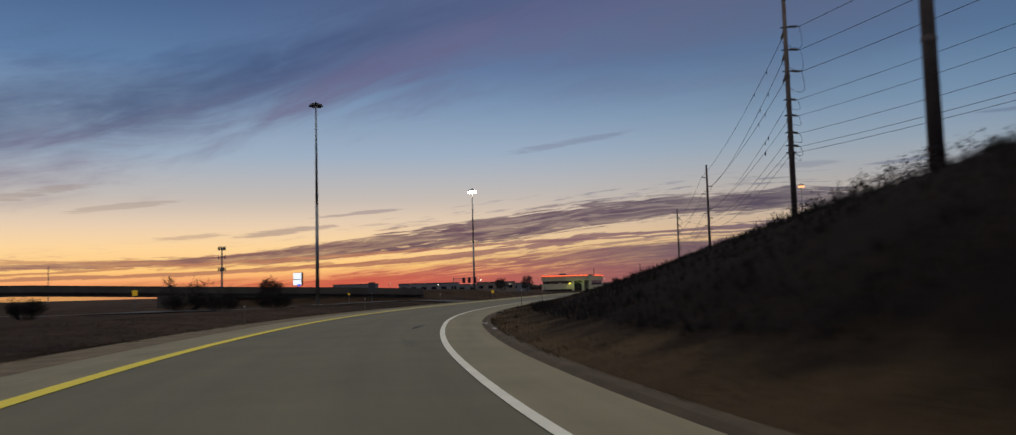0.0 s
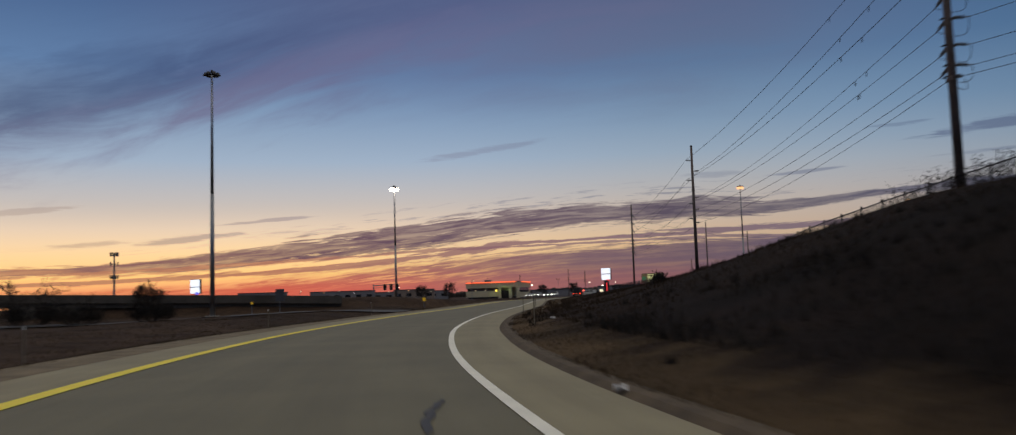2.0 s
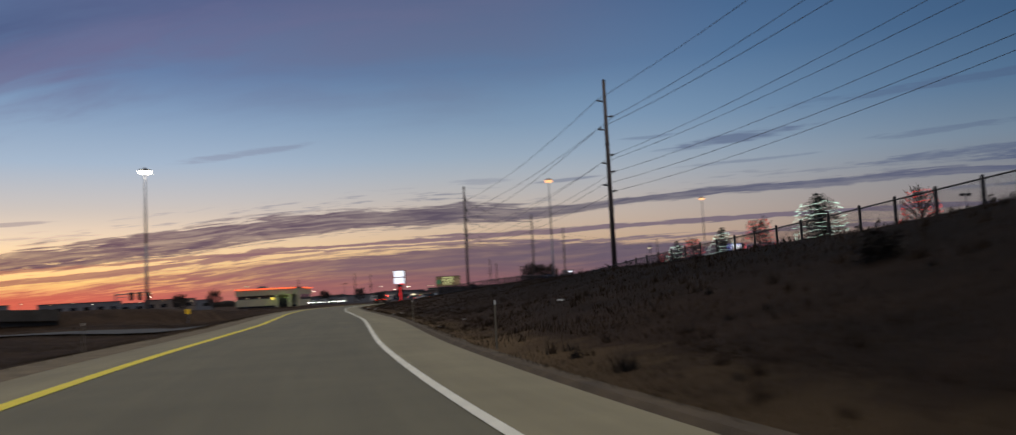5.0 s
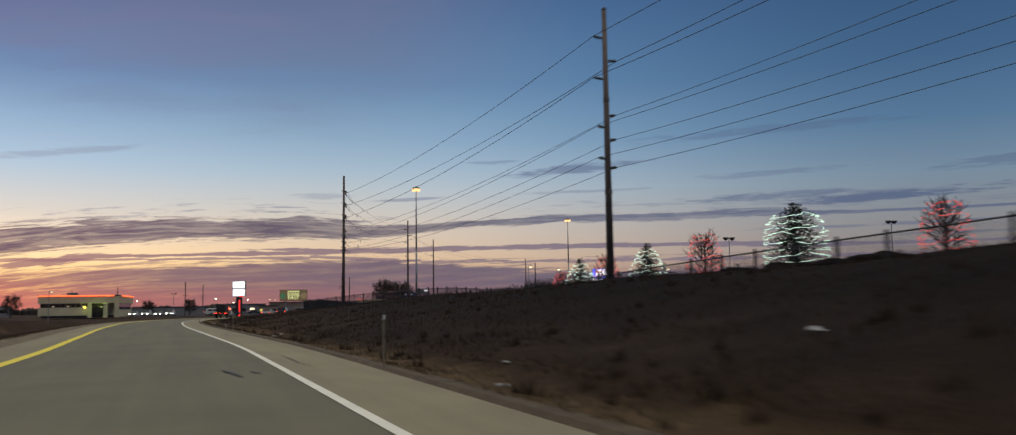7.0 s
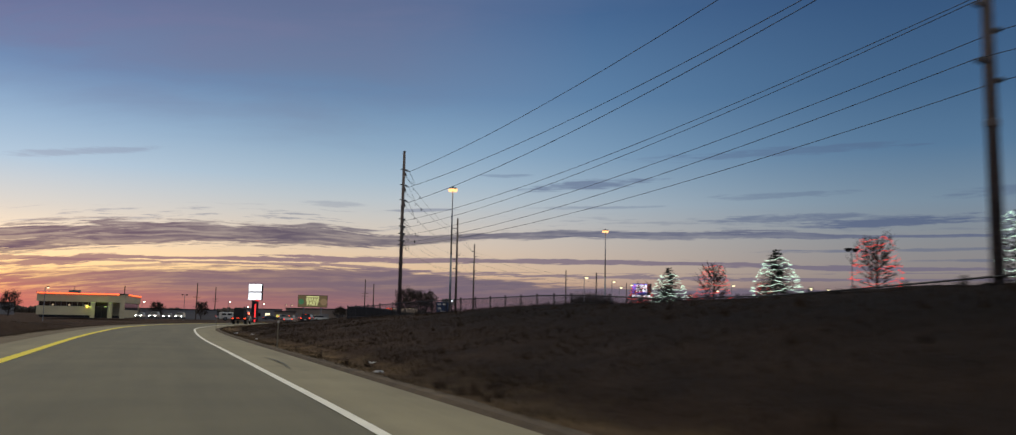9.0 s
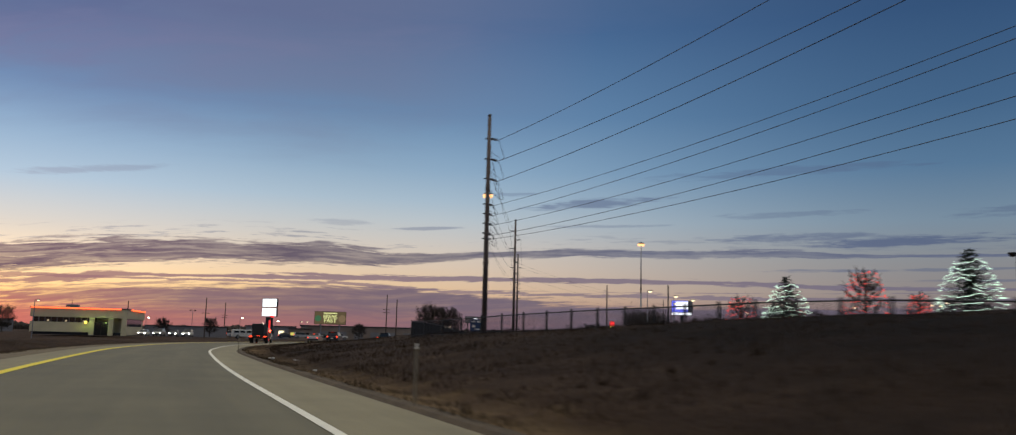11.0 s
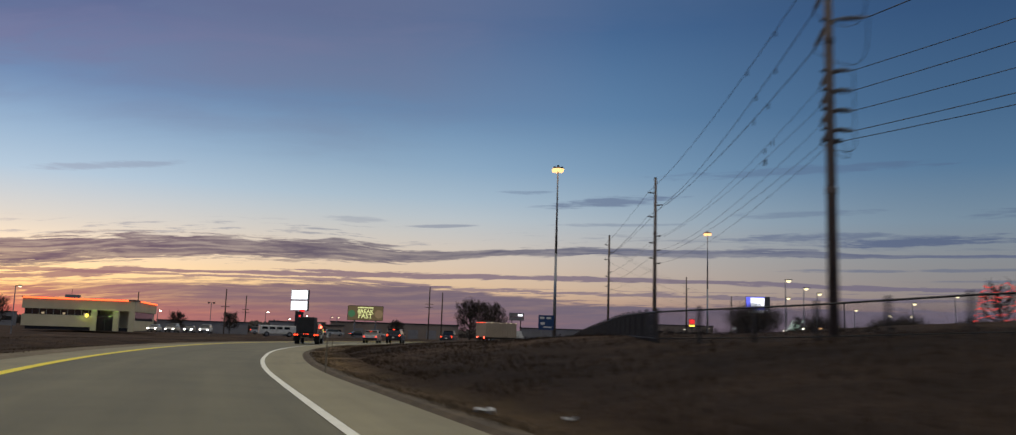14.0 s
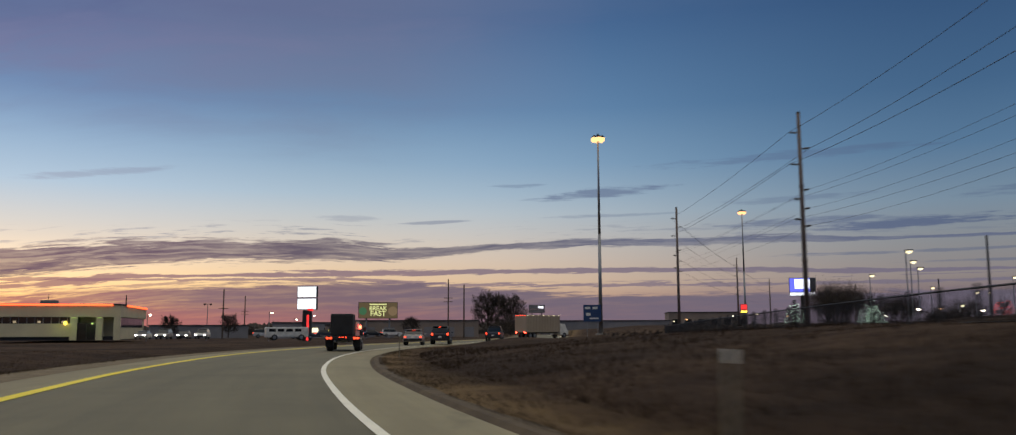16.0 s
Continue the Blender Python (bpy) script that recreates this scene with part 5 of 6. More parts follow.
s = lit_box_sign(97, 355, 6.0, 1.5, 2.0, "small lit red and yellow sign on a pole", [(0.3, 1.3, "g_pole"), (-0.7, 0.6, "g_yellow")], -30, "dark", 0.2)


def lamp_post(x, y, top, mat, label, r=0.06, heads=1, group="parking lot lamps"):
    base = ground_at(x, y) - 0.1
    t = thing("lamp_post", (x, y, base), label, "lamp post", group)
    h = top - base
    k_lens = 1.0 if top > 8.1 else 0.62
    bm = BM()
    rod(bm, (0, 0, 0), (0, 0, h), r * 1.3, r, 8)
    part("pole", bm, "steel", t)
    for k in range(heads):
        sx = (0.45 if k == 0 else -0.45) if heads > 1 else 0.4
        bm = BM()
        rod(bm, (0, 0, h), (sx, 0, h + 0.05), 0.04, 0.04, 6)
        box(bm, (sx * 1.3, 0, h + 0.06), (0.74 * k_lens, 0.66 * k_lens, 0.14), bevel=0.03)
        hd = part("lamp_head", bm, "dark", t)
        # oversize lens: the bloom round the lamp is built into its shape
        bm = BM()
        lathe(bm, [(0.12 * k_lens, -0.34 * k_lens), (0.32 * k_lens, -0.22 * k_lens), (0.38 * k_lens, -0.02)], 10, (sx * 1.3, 0, h))
        part("lens", bm, mat, hd, "glowing lens")
    return t


for x, y, z, m, l in ((-25, 374.3, 4.6, "g_white", "short lamp post with a white glowing head"), (-2, 377, 5.2, "g_white", "short lamp post with a white glowing head"),
                      (9.5, 400, 5.0, "g_white", "short lamp post with a white glowing head"), (3.5, 382, 3.9, "g_white", "short lamp post with a white glowing head"),
                      (19.5, 425, 5.3, "g_warm", "lamp post with a warm yellow glowing head"), (21.5, 426, 5.3, "g_warm", "lamp post with a warm yellow glowing head"),
                      (62, 392, 3.2, "g_white", "short lamp post with a white glowing head"), (-92, 440, 6.3, "g_white", "short lamp post with a white glowing head"),
                      (60.8, 270.2, 10.4, "g_warm", "tall parking lot lamp with a warm glowing head"), (73.5, 282.6, 10.4, "g_warm", "tall parking lot lamp with a warm glowing head"),
                      (82, 290, 10.2, "g_warm", "tall parking lot lamp with a warm glowing head"), (87.6, 305.9, 10.2, "g_warm", "tall parking lot lamp with a warm glowing head"),
                      (112, 300, 10.0, "g_warm", "tall parking lot lamp with a warm glowing head"), (120, 315, 8.2, "g_warm", "parking lot lamp with a warm glowing head"),
                      (104, 268, 9.0, "g_warm", "parking lot lamp with a warm glowing head"), (96, 262, 7.0, "g_warm", "parking lot lamp with a warm glowing head"),
                      (92, 236, 8.0, "g_warm", "parking lot lamp with a warm glowing head"), (80, 226, 7.4, "g_warm", "parking lot lamp with a warm glowing head"),
                      (70, 214, 7.0, "g_warm", "parking lot lamp with a warm glowing head"), (78, 205, 7.2, "g_warm", "parking lot lamp with a warm glowing head"),
                      (140, 330, 9.0, "g_warm", "parking lot lamp with a warm glowing head"), (105.3, 283.5, 10.6, "g_warm", "tall parking lot lamp with a warm glowing head"), (121.3, 326.7, 9.6, "g_warm", "tall parking lot lamp with a warm glowing head"), (128, 342, 6.0, "g_warm", "parking lot lamp with a warm glowing head"),
                      (70, 335, 3.4, "g_amber", "low lamp post with an amber glowing head"), (76, 350, 3.2, "g_warm", "low lamp post with a warm glowing head"),
                      (-40, 300, 6.0, "g_warm", "street lamp with a warm glowing head"), (-70, 330, 6.0, "g_warm", "street lamp with a warm glowing head")):
    lamp_post(x, y, z, m, l)
for x, y, z, m in ((-118.9, 373.4, 5.2, "g_warm"), (-110.3, 376.2, 4.4, "g_amber"), (-104.3, 377.9, 4.8, "g_warm"), (-98.7, 379.4, 4.0, "g_white"), (-84.5, 382.8, 3.9, "g_warm"), (-76.8, 384.4, 4.3, "g_amber"), (-67.6, 386.0, 3.6, "g_warm"),
                   (70.2, 275.2, 4.0, "g_amber"), (72, 273.6, 4.3, "g_warm"), (73.6, 272.1, 3.7, "g_white"), (77, 268.7, 4.5, "g_warm"), (78.6, 266.9, 3.9, "g_white"), (79.3, 266.2, 4.9, "g_amber"), (81.2, 264, 4.4, "g_warm"), (68.3, 276.9, 3.9, "g_white"), (112, 372, 5.2, "g_warm"), (116, 366, 4.6, "g_amber"), (121, 352, 5.0, "g_white"), (127, 346, 4.4, "g_white"), (131, 340, 5.2, "g_warm"), (136, 336, 4.8, "g_white"), (101, 366, 4.6, "g_white"), (142, 326, 4.8, "g_warm"), (24, 446, 3.4, "g_warm"), (30, 452, 4.2, "g_white"), (35, 448, 3.0, "g_amber"), (50, 440, 3.6, "g_warm"), (57, 446, 3.2, "g_white")):
    lamp_post(x, y, z, m, "small far lamp post with a glowing head", group="far street lamps")
lamp_post(65.8, 200.3, 11.5, "dark", "slim unlit lot lamp post with two heads", heads=2)
lamp_post(88.2, 189.6, 13.6, "dark", "slim unlit lot lamp post with two heads", heads=2)
lamp_post(-14, 378, 6.8, "dark", "slim unlit lot lamp post with two heads", heads=2)
lamp_post(28, 440, 8.0, "dark", "slim unlit lot lamp post with two heads", heads=2)


def traffic_signal(x, y, label):
    base = ground_at(x, y) - 0.1
    t = thing("traffic_signal", (x, y, base), label, "traffic signal")
    bm = BM()
    rod(bm, (0, 0, 0), (0, 0, 5.6), 0.16, 0.12, 10)
    part("mast", bm, "steel", t)
    bm = BM()
    rod(bm, (0, 0, 5.2), (7.0, -1.0, 5.5), 0.12, 0.06, 8), rod(bm, (0, 0, 4.6), (7.0, -1.0, 4.9), 0.05, 0.04, 8)
    part("arm", bm, "steel", t)
    for k in range(3):
        bm = BM()
        px = 3.2 + 1.7 * k
        box(bm, (px, -0.15 * px - 0.15, 4.75), (0.8, 0.3, 1.6), bevel=0.05)
        part("signal_head", bm, "dark", t)


traffic_signal(-60.5, 252, "traffic signal arm with dark signal heads")


# ---------------------------------------------------------------- vehicles
def wheel(t, x, y, r, w=0.24):
    bm = BM()
    lathe(bm, [(r * 0.6, -w / 2), (r * 0.93, -w / 2), (r, -w * 0.3), (r, w * 0.3), (r * 0.93, w / 2), (r * 0.6, w / 2)], 18)
    bmesh.ops.rotate(bm, verts=bm.verts[:], matrix=Euler((math.pi / 2, 0, 0)).to_matrix())
    bmesh.ops.translate(bm, verts=bm.verts[:], vec=(x, y, r))
    wh = part("tyre", bm, "tyre", t, smooth=False)
    bm = BM()
    lathe(bm, [(r * 0.58, -w / 2 - 0.01), (r * 0.5, -w / 2 - 0.03), (r * 0.5, w / 2 + 0.03), (r * 0.58, w / 2 + 0.01)], 14)
    bmesh.ops.rotate(bm, verts=bm.verts[:], matrix=Euler((math.pi / 2, 0, 0)).to_matrix())
    bmesh.ops.translate(bm, verts=bm.verts[:], vec=(x, y, r))
    part("rim", bm, "steel", wh)


def shell(outline, width, taper, z0):
    """A body side outline drawn out across, narrower above z0."""
    bm = prism(BM(), outline, -width / 2, width / 2)
    top = max(z for _, z in outline)
    for v in bm.verts:
        if v.co.z > z0:
            v.co.y *= 1 - taper * (v.co.z - z0) / (top - z0)
    bmesh.ops.bevel(bm, geom=[e for e in bm.edges if e.calc_length() > 0.3], offset=0.05, segments=2, affect="EDGES", profile=0.6)
    return bm


def vehicle(kind, x, y, az, paint, label, tail="g_red", lights=True, name="car", front=False):
    t = thing(name, (x, y, 0.02), label, "car" if name == "car" else "truck", "vehicles on the road", 90 - az)
    if kind == "sedan":
        L, W, r = 4.7, 1.82, 0.33
        body = [(-2.35, 0.35), (2.3, 0.3), (2.35, 0.62), (2.1, 0.78), (1.0, 0.92), (-1.9, 1.0), (-2.3, 0.95), (-2.38, 0.6)]
        cab = [(-1.95, 0.98), (1.05, 0.9), (0.3, 1.42), (-0.9, 1.46), (-1.4, 1.36)]
        axles, lamp_z = (1.42, -1.42), 0.78
    elif kind == "suv":
        L, W, r = 4.8, 1.92, 0.37
        body = [(-2.35, 0.42), (2.35, 0.4), (2.4, 0.75), (2.2, 0.95), (1.1, 1.06), (-2.25, 1.1), (-2.4, 1.0)]
        cab = [(-2.25, 1.08), (1.1, 1.04), (0.5, 1.66), (-1.7, 1.76), (-2.1, 1.6)]
        axles, lamp_z = (1.45, -1.45), 1.0
    else:
        L, W, r = 5.7, 1.98, 0.4
        body = [(-2.85, 0.5), (2.8, 0.45), (2.85, 0.85), (2.65, 1.05), (1.4, 1.15), (0.9, 1.16), (-2.8, 1.16), (-2.88, 0.9)]
        cab = [(-0.75, 1.14), (1.45, 1.12), (0.85, 1.8), (-0.45, 1.86), (-0.7, 1.75)]
        axles, lamp_z = (1.8, -1.7), 0.98
    part("body", shell(body, W, 0.05, 0.6), paint, t)
    part("cabin", shell(cab, W - 0.1, 0.22, cab[0][1]), "glass", t, "dark glazed cabin")
    zt = max(z for _, z in cab)
    xs = [p for p, z in cab if z > zt - 0.2]
    bm = BM()
    box(bm, ((min(xs) + max(xs)) / 2, 0, zt + 0.005), (max(xs) - min(xs) + 0.1, W * 0.74, 0.06), bevel=0.025)
    part("roof", bm, paint, t)
    for sx in axles:
        for sy in (-1, 1):
            wheel(t, sx, sy * (W / 2 - 0.12), r)
    rear = min(p for p, _ in body)
    nose = max(p for p, _ in body)
    bm = BM()
    box(bm, (rear - 0.03, 0, 0.52), (0.16, W * 0.94, 0.22), bevel=0.04)
    part("rear_bumper", bm, "dark", t)
    bm = BM()
    box(bm, (nose + 0.02, 0, 0.5), (0.16, W * 0.92, 0.22), bevel=0.04)
    part("front_bumper", bm, "dark", t)
    for sy in (-1, 1):
        bm = BM()
        box(bm, (rear - 0.0, sy * (W / 2 - 0.2), lamp_z), (0.1, 0.17, 0.12 if kind == "sedan" else 0.2), bevel=0.03)
        part("tail_light", bm, tail, t, "red glowing tail light")
        bm = BM()
        box(bm, (nose - 0.04, sy * (W / 2 - 0.26), 0.72), (0.1, 0.36, 0.16), bevel=0.03)
        part("headlight", bm, "g_head" if front else "plastic", t)
        bm = BM()
        box(bm, (0.85, sy * (W / 2 + 0.08), cab[0][1] + 0.08), (0.16, 0.2, 0.14), bevel=0.03)
        part("mirror", bm, paint, t)
    bm = BM()
    box(bm, (rear - 0.115, 0, 0.75), (0.02, 0.32, 0.16))
    part("plate", bm, "plastic", t)
    if kind != "pickup" and lights:
        bm = BM()
        box(bm, (min(xs) - 0.06, 0, zt - 0.06), (0.05, 0.26, 0.035))
        part("brake_light", bm, tail, t)
    return t


def flatbed(x, y, az):
    """The dark truck ahead with a tall covered load."""
    t = thing("flatbed_truck", (x, y, 0.02), "dark flatbed truck with a tall canvas-covered load and red tail lights", "truck", "vehicles on the road", 90 - az)
    part("cab", shell([(0.7, 0.55), (3.0, 0.5), (3.05, 1.0), (2.8, 1.2), (2.0, 1.3), (1.45, 1.95), (0.75, 2.0)], 2.0, 0.14, 1.2), "paint_white", t)
    part("windscreen", shell([(0.72, 1.32), (1.95, 1.32), (1.46, 1.9), (0.8, 1.94)], 2.03, 0.12, 1.32), "glass", t)
    bm = BM()
    box(bm, (-1.2, 0, 0.95), (3.9, 2.3, 0.14), bevel=0.02)
    part("bed", bm, "dark", t)
    bm = BM()
    box(bm, (-0.4, 0.4, 0.72), (6.0, 0.12, 0.2)), box(bm, (-0.4, -0.4, 0.72), (6.0, 0.12, 0.2))
    part("chassis", bm, "dark", t)
    bm = BM()
    box(bm, (-1.3, 0.12, 1.75), (2.8, 1.5, 1.5), bevel=0.12)
    for v in bm.verts:
        v.co += Vector((0, 0, 0.03 * math.sin(5 * v.co.x) + 0.02 * math.sin(9 * v.co.y)))
    part("covered_load", bm, "tarp", t, "dark canvas-covered load")
    bm = BM()
    box(bm, (0.62, 0.12, 1.5), (0.1, 1.5, 1.0), bevel=0.02)
    part("headboard", bm, "dark", t)
    for k in range(4):
        bm = BM()
        box(bm, (-2.7 + k * 1.0, -1.12, 1.18), (0.06, 0.06, 0.36))
        part("stake", bm, "dark", t)
    bm = BM()
    box(bm, (-3.15, 0, 0.86), (0.1, 2.3, 0.26), bevel=0.02)
    part("rear_bar", bm, "dark", t)
    for sy, mat in ((0.9, "g_red"), (-0.9, "g_red")):
        for k in range(2):
            bm = BM()
            box(bm, (-3.22, sy + (k - 0.5) * 0.22, 0.87), (0.05, 0.17, 0.13), bevel=0.02)
            part("tail_light", bm, mat, t, "red glowing tail light")
    for k in range(3):
        bm = BM()
        box(bm, (-3.22, (k - 1) * 0.2, 0.93), (0.05, 0.1, 0.06))
        part("marker_light", bm, "g_red", t, "small red marker light")
    bm = BM()
    box(bm, (0.6, -0.95, 1.62), (0.06, 0.2, 0.24), bevel=0.02)
    part("high_brake_light", bm, "g_redbright", t, "bright red brake light")
    for sx in (2.2, -1.9):
        for sy in (-1, 1):
            wheel(t, sx, sy * 0.92, 0.42, 0.26 if sx > 0 else 0.42)
    for sy in (-1, 1):
        bm = BM()
        box(bm, (-2.75, sy * 0.92, 0.55), (0.03, 0.5, 0.5))
        part("mud_flap", bm, "tyre", t)
        bm = BM()
        box(bm, (1.75, sy * 1.22, 1.45), (0.1, 0.22, 0.34), bevel=0.03)
        part("mirror", bm, "dark", t)
    return t


flatbed(-6.4, 252.8, 13)
vehicle("sedan", 3.4, 273.0, 17, "paint_silver", "silver sedan with glowing red tail lights on the ramp")
vehicle("suv", 7.0, 276.4, 19, "paint_blue", "dark sport utility car with glowing tail lights on the ramp")
vehicle("pickup", 19.8, 297.4, 24, "paint_blue", "dark pickup truck with glowing tail lights on the ramp", name="pickup_truck")


def semi_trailer(x, y, az):
    t = thing("box_truck", (x, y, 0.02), "box truck with a pale ribbed trailer and red marker lights", "truck", "vehicles on the road", 90 - az)
    bm = BM()
    box(bm, (0, 0, 2.45), (8.6, 2.5, 2.8), bevel=0.05)
    part("trailer", bm, "trailer", t)
    for k in range(12):
        for sy in (-1, 1):
            bm = BM()
            box(bm, (-3.9 + k * 0.71, sy * 1.26, 2.45), (0.06, 0.04, 2.6))
            part("rib", bm, "trailer", t)
    bm = BM()
    box(bm, (0, 0, 0.95), (8.4, 1.6, 0.2))
    part("chassis", bm, "dark", t)
    for k in range(7):
        for sy in (-1, 1):
            bm = BM()
            box(bm, (-4.0 + k * 1.33, sy * 1.27, 3.78), (0.16, 0.05, 0.08))
            part("side_marker", bm, "g_warm", t, "small amber marker light")
    part("cab", shell([(4.5, 0.6), (6.6, 0.6), (6.7, 1.3), (6.3, 1.5), (5.9, 2.4), (4.55, 2.5)], 2.3, 0.08, 1.5), "paint_white", t)
    for sx in (-3.2, -2.1, 5.6):
        for sy in (-1, 1):
            wheel(t, sx, sy * 1.0, 0.5, 0.3)
    for k in range(5):
        bm = BM()
        box(bm, (-4.33, (k - 2) * 0.5, 3.75), (0.05, 0.22, 0.1))
        part("marker_light", bm, "g_red", t, "small red marker light")
    for sy in (-1, 1):
        bm = BM()
        box(bm, (-4.33, sy * 0.95, 1.0), (0.06, 0.3, 0.16))
        part("tail_light", bm, "g_redbright", t, "red glowing tail light")
    return t


semi_trailer(37.4, 327.0, 62)

# cars parked in the lots
for i, (x, y, az, p) in enumerate(((-24.5, 352, 190, "paint_white"), (-21.2, 352, 192, "paint_silver"), (-18.0, 352.5, 188, "paint_blue"), (-15.0, 353, 190, "paint_white"))):
    vehicle("suv" if i % 2 else "sedan", x, y, az, p, "parked car with headlights on in the lot", front=True)
for i, (x, y, az, p) in enumerate(((1.0, 345, 95, "paint_blue"), (-3, 372, 92, "paint_silver"), (12, 395, 80, "paint_blue"), (17, 398, 84, "paint_silver"), (23, 396, 84, "paint_black"), (28, 398, 90, "paint_white"))):
    vehicle("suv" if i % 2 else "sedan", x, y, az, p, "parked car in the lot beside the pole sign", lights=False)


def coach(x, y, az, L, label):
    t = thing("motor_coach", (x, y, 0.0), label, "bus", "coaches in the lot", 90 - az)
    bm = BM()
    box(bm, (0, 0, 1.2), (L, 2.3, 1.5), bevel=0.16)
    part("body", bm, "paint_white", t)
    for k in range(int(L / 1.3)):
        for sy in (-1, 1):
            bm = BM()
            box(bm, (-L / 2 + 0.9 + 1.25 * k, sy * 1.155, 1.5), (0.95, 0.03, 0.42), bevel=0.01)
            part("window", bm, "glass", t)
    for sx in (-L * 0.3, L * 0.33):
        for sy in (-1, 1):
            wheel(t, sx, sy * 1.05, 0.45, 0.3)


coach(-3.4, 326, 88, 6.2, "white motor coach parked in the lot")

bare_tree((70, 452, -0.1), 15.0, 1.1, 21, "large bare round tree behind the road", "bare trees", depth=6, thick=1.1, twig=0.022, broad=True)
bare_tree((79, 456, -0.1), 13.5, 1.1, 22, "large bare round tree behind the road", "bare trees", depth=6, thick=1.1, twig=0.022, broad=True)
bare_tree((-63, 409, -0.1), 8.2, 1.1, 23, "bare tree beside the cream building", "bare trees", depth=5, twig=0.022, broad=True)
bare_tree((-22, 425, -0.1), 6.0, 1.2, 24, "bare round tree behind the parking lot", "bare trees", depth=5, twig=0.022, broad=True)
bare_tree((-8, 430, -0.1), 6.4, 1.2, 25, "bare round tree behind the parking lot", "bare trees", depth=5, twig=0.022, broad=True)
bare_tree((38, 420, -0.1), 5.5, 1.2, 26, "small bare tree beside the warehouse", "bare trees", depth=5, twig=0.022, broad=True)
bare_tree((-70, 380, -0.1), 6.5, 1.2, 27, "bare tree beyond the highway", "bare trees", depth=5, twig=0.022, broad=True)

# ---------------------------------------------------------------- iron fence on the crest
def fence():
    t = thing("iron_fence", (0, 0, 0), "dark iron picket fence with square posts along the grass crest", "fence")
    line = glide([(9.8, 58), (8.4, 70), (6.9, 84), (6.6, 120), (6.8, 152), (5.6, 170), (2.8, 184), (-0.5, 196)], 1.0).tolist() + glide([(-0.5, 196), (4.96, 210), (12.8, 230), (20.66, 250), (28.5, 270)], 1.0).tolist()[1:]
    pts = [np.array(line[0])]
    for p in line[1:]:
        p = np.array(p)
        while np.linalg.norm(p - pts[-1]) >= 2.4:
            pts.append(pts[-1] + (p - pts[-1]) / np.linalg.norm(p - pts[-1]) * 2.4)
    H = 1.12
    rail_y = [58, 70, 84, 95, 103, 111, 118, 122, 128, 134, 139, 148, 157, 163, 176, 184, 190, 196, 207, 212, 220, 250, 270]
    rail_z = [6.1, 5.5, 4.55, 4.08, 3.8, 3.6, 3.4, 3.28, 3.05, 2.82, 2.66, 2.66, 3.02, 3.1, 3.0, 2.82, 2.57, 2.41, 2.57, 2.55, 2.47, 2.08, 1.7]
    zs = [float(np.interp(p[1], rail_y, rail_z)) - H - 0.12 for p in pts]   # the top rail runs smoother than the ground
    rest = BM()
    picket = mesh_of("picket", rod(BM(), (0, 0, 0.0), (0, 0, H + 0.16), 0.01, 0.01, 4), "dark")
    pm = box(BM(), (0, 0, H / 2 - 0.1), (0.09, 0.09, H + 0.6))
    lathe(pm, [(0.065, 0), (0.065, 0.03), (0.03, 0.07)], 8, (0, 0, H + 0.2))
    post = mesh_of("post", pm, "dark")
    for (x, y), z in zip(pts, zs):
        o = new("post", post)
        o.parent, o.location = t, (x, y, z)
    for (p, z0), (q, z1) in zip(zip(pts, zs), zip(pts[1:], zs[1:])):
        d = np.linalg.norm(q - p)
        for hh in (H + 0.12, 0.25):
            bm = BM()
            rod(bm, (*p, z0 + hh), (*q, z1 + hh), 0.03 if hh > 1 else 0.018, 0.03 if hh > 1 else 0.018, 4)
            part("rail", bm, "dark", t)
        for k in range(1, 22):
            u = k / 22
            b = p + (q - p) * u
            z = z0 + (z1 - z0) * u
            if 84 < b[1] < 116:
                o = new("picket", picket)
                o.parent, o.location = t, (*b, z)
            else:
                rod(rest, (*b, z), (*b, z + H + 0.16), 0.01, 0.01, 4, caps=False)
    tagged(part("picket_rest", rest, "dark", t), kind="stuff")


fence()

# ---------------------------------------------------------------- trees wound with lights
G = "trees wound with strings of lights"
WHITE = [(39.7, 153.0, 6.5, 5.6), (42.0, 184.8, 5.6, 5.0), (45.6, 212.1, 5.7, 5.2), (49.5, 219.5, 3.4, 2.8), (106.0, 326.4, 5.6, 5.0), (113.6, 359.2, 6.2, 4.6), (99, 318, 4.0, 2.6)]
for i, (x, y, h, wd) in enumerate(WHITE):
    c = conifer((x, y, ground_at(x, y)), h, wd, 40 + i, "dark conifer wound with white-green strings of lights", G, full=i == 0)
    light_string(c, h, wd * 1.04, 8, "g_led", 60 + i, lo=0.06, hi=0.84, power=0.8, r=0.021, full=i == 0)
RED = [(41.5, 137.3, 5.4, 4.6), (40.0, 168.7, 5.6, 4.8), (42.1, 196.4, 5.2, 4.4), (47.9, 223.8, 5.2, 4.4), (51.0, 199.0, 3.4, 2.6), (58.0, 226, 4.0, 3.0), (119.8, 308.9, 4.6, 4.2)]
for i, (x, y, h, wd) in enumerate(RED):
    c = bare_tree((x, y, ground_at(x, y)), h, 1.05, 80 + i, "bare tree wound with red strings of lights", G, depth=4, twig=0.01, broad=True)
    light_string(c, h, wd * 0.9, 8, "g_ledred", 90 + i, lo=0.12, hi=0.9, power=0.42, r=0.024, label="red glowing string of lights", gaps=0.5)


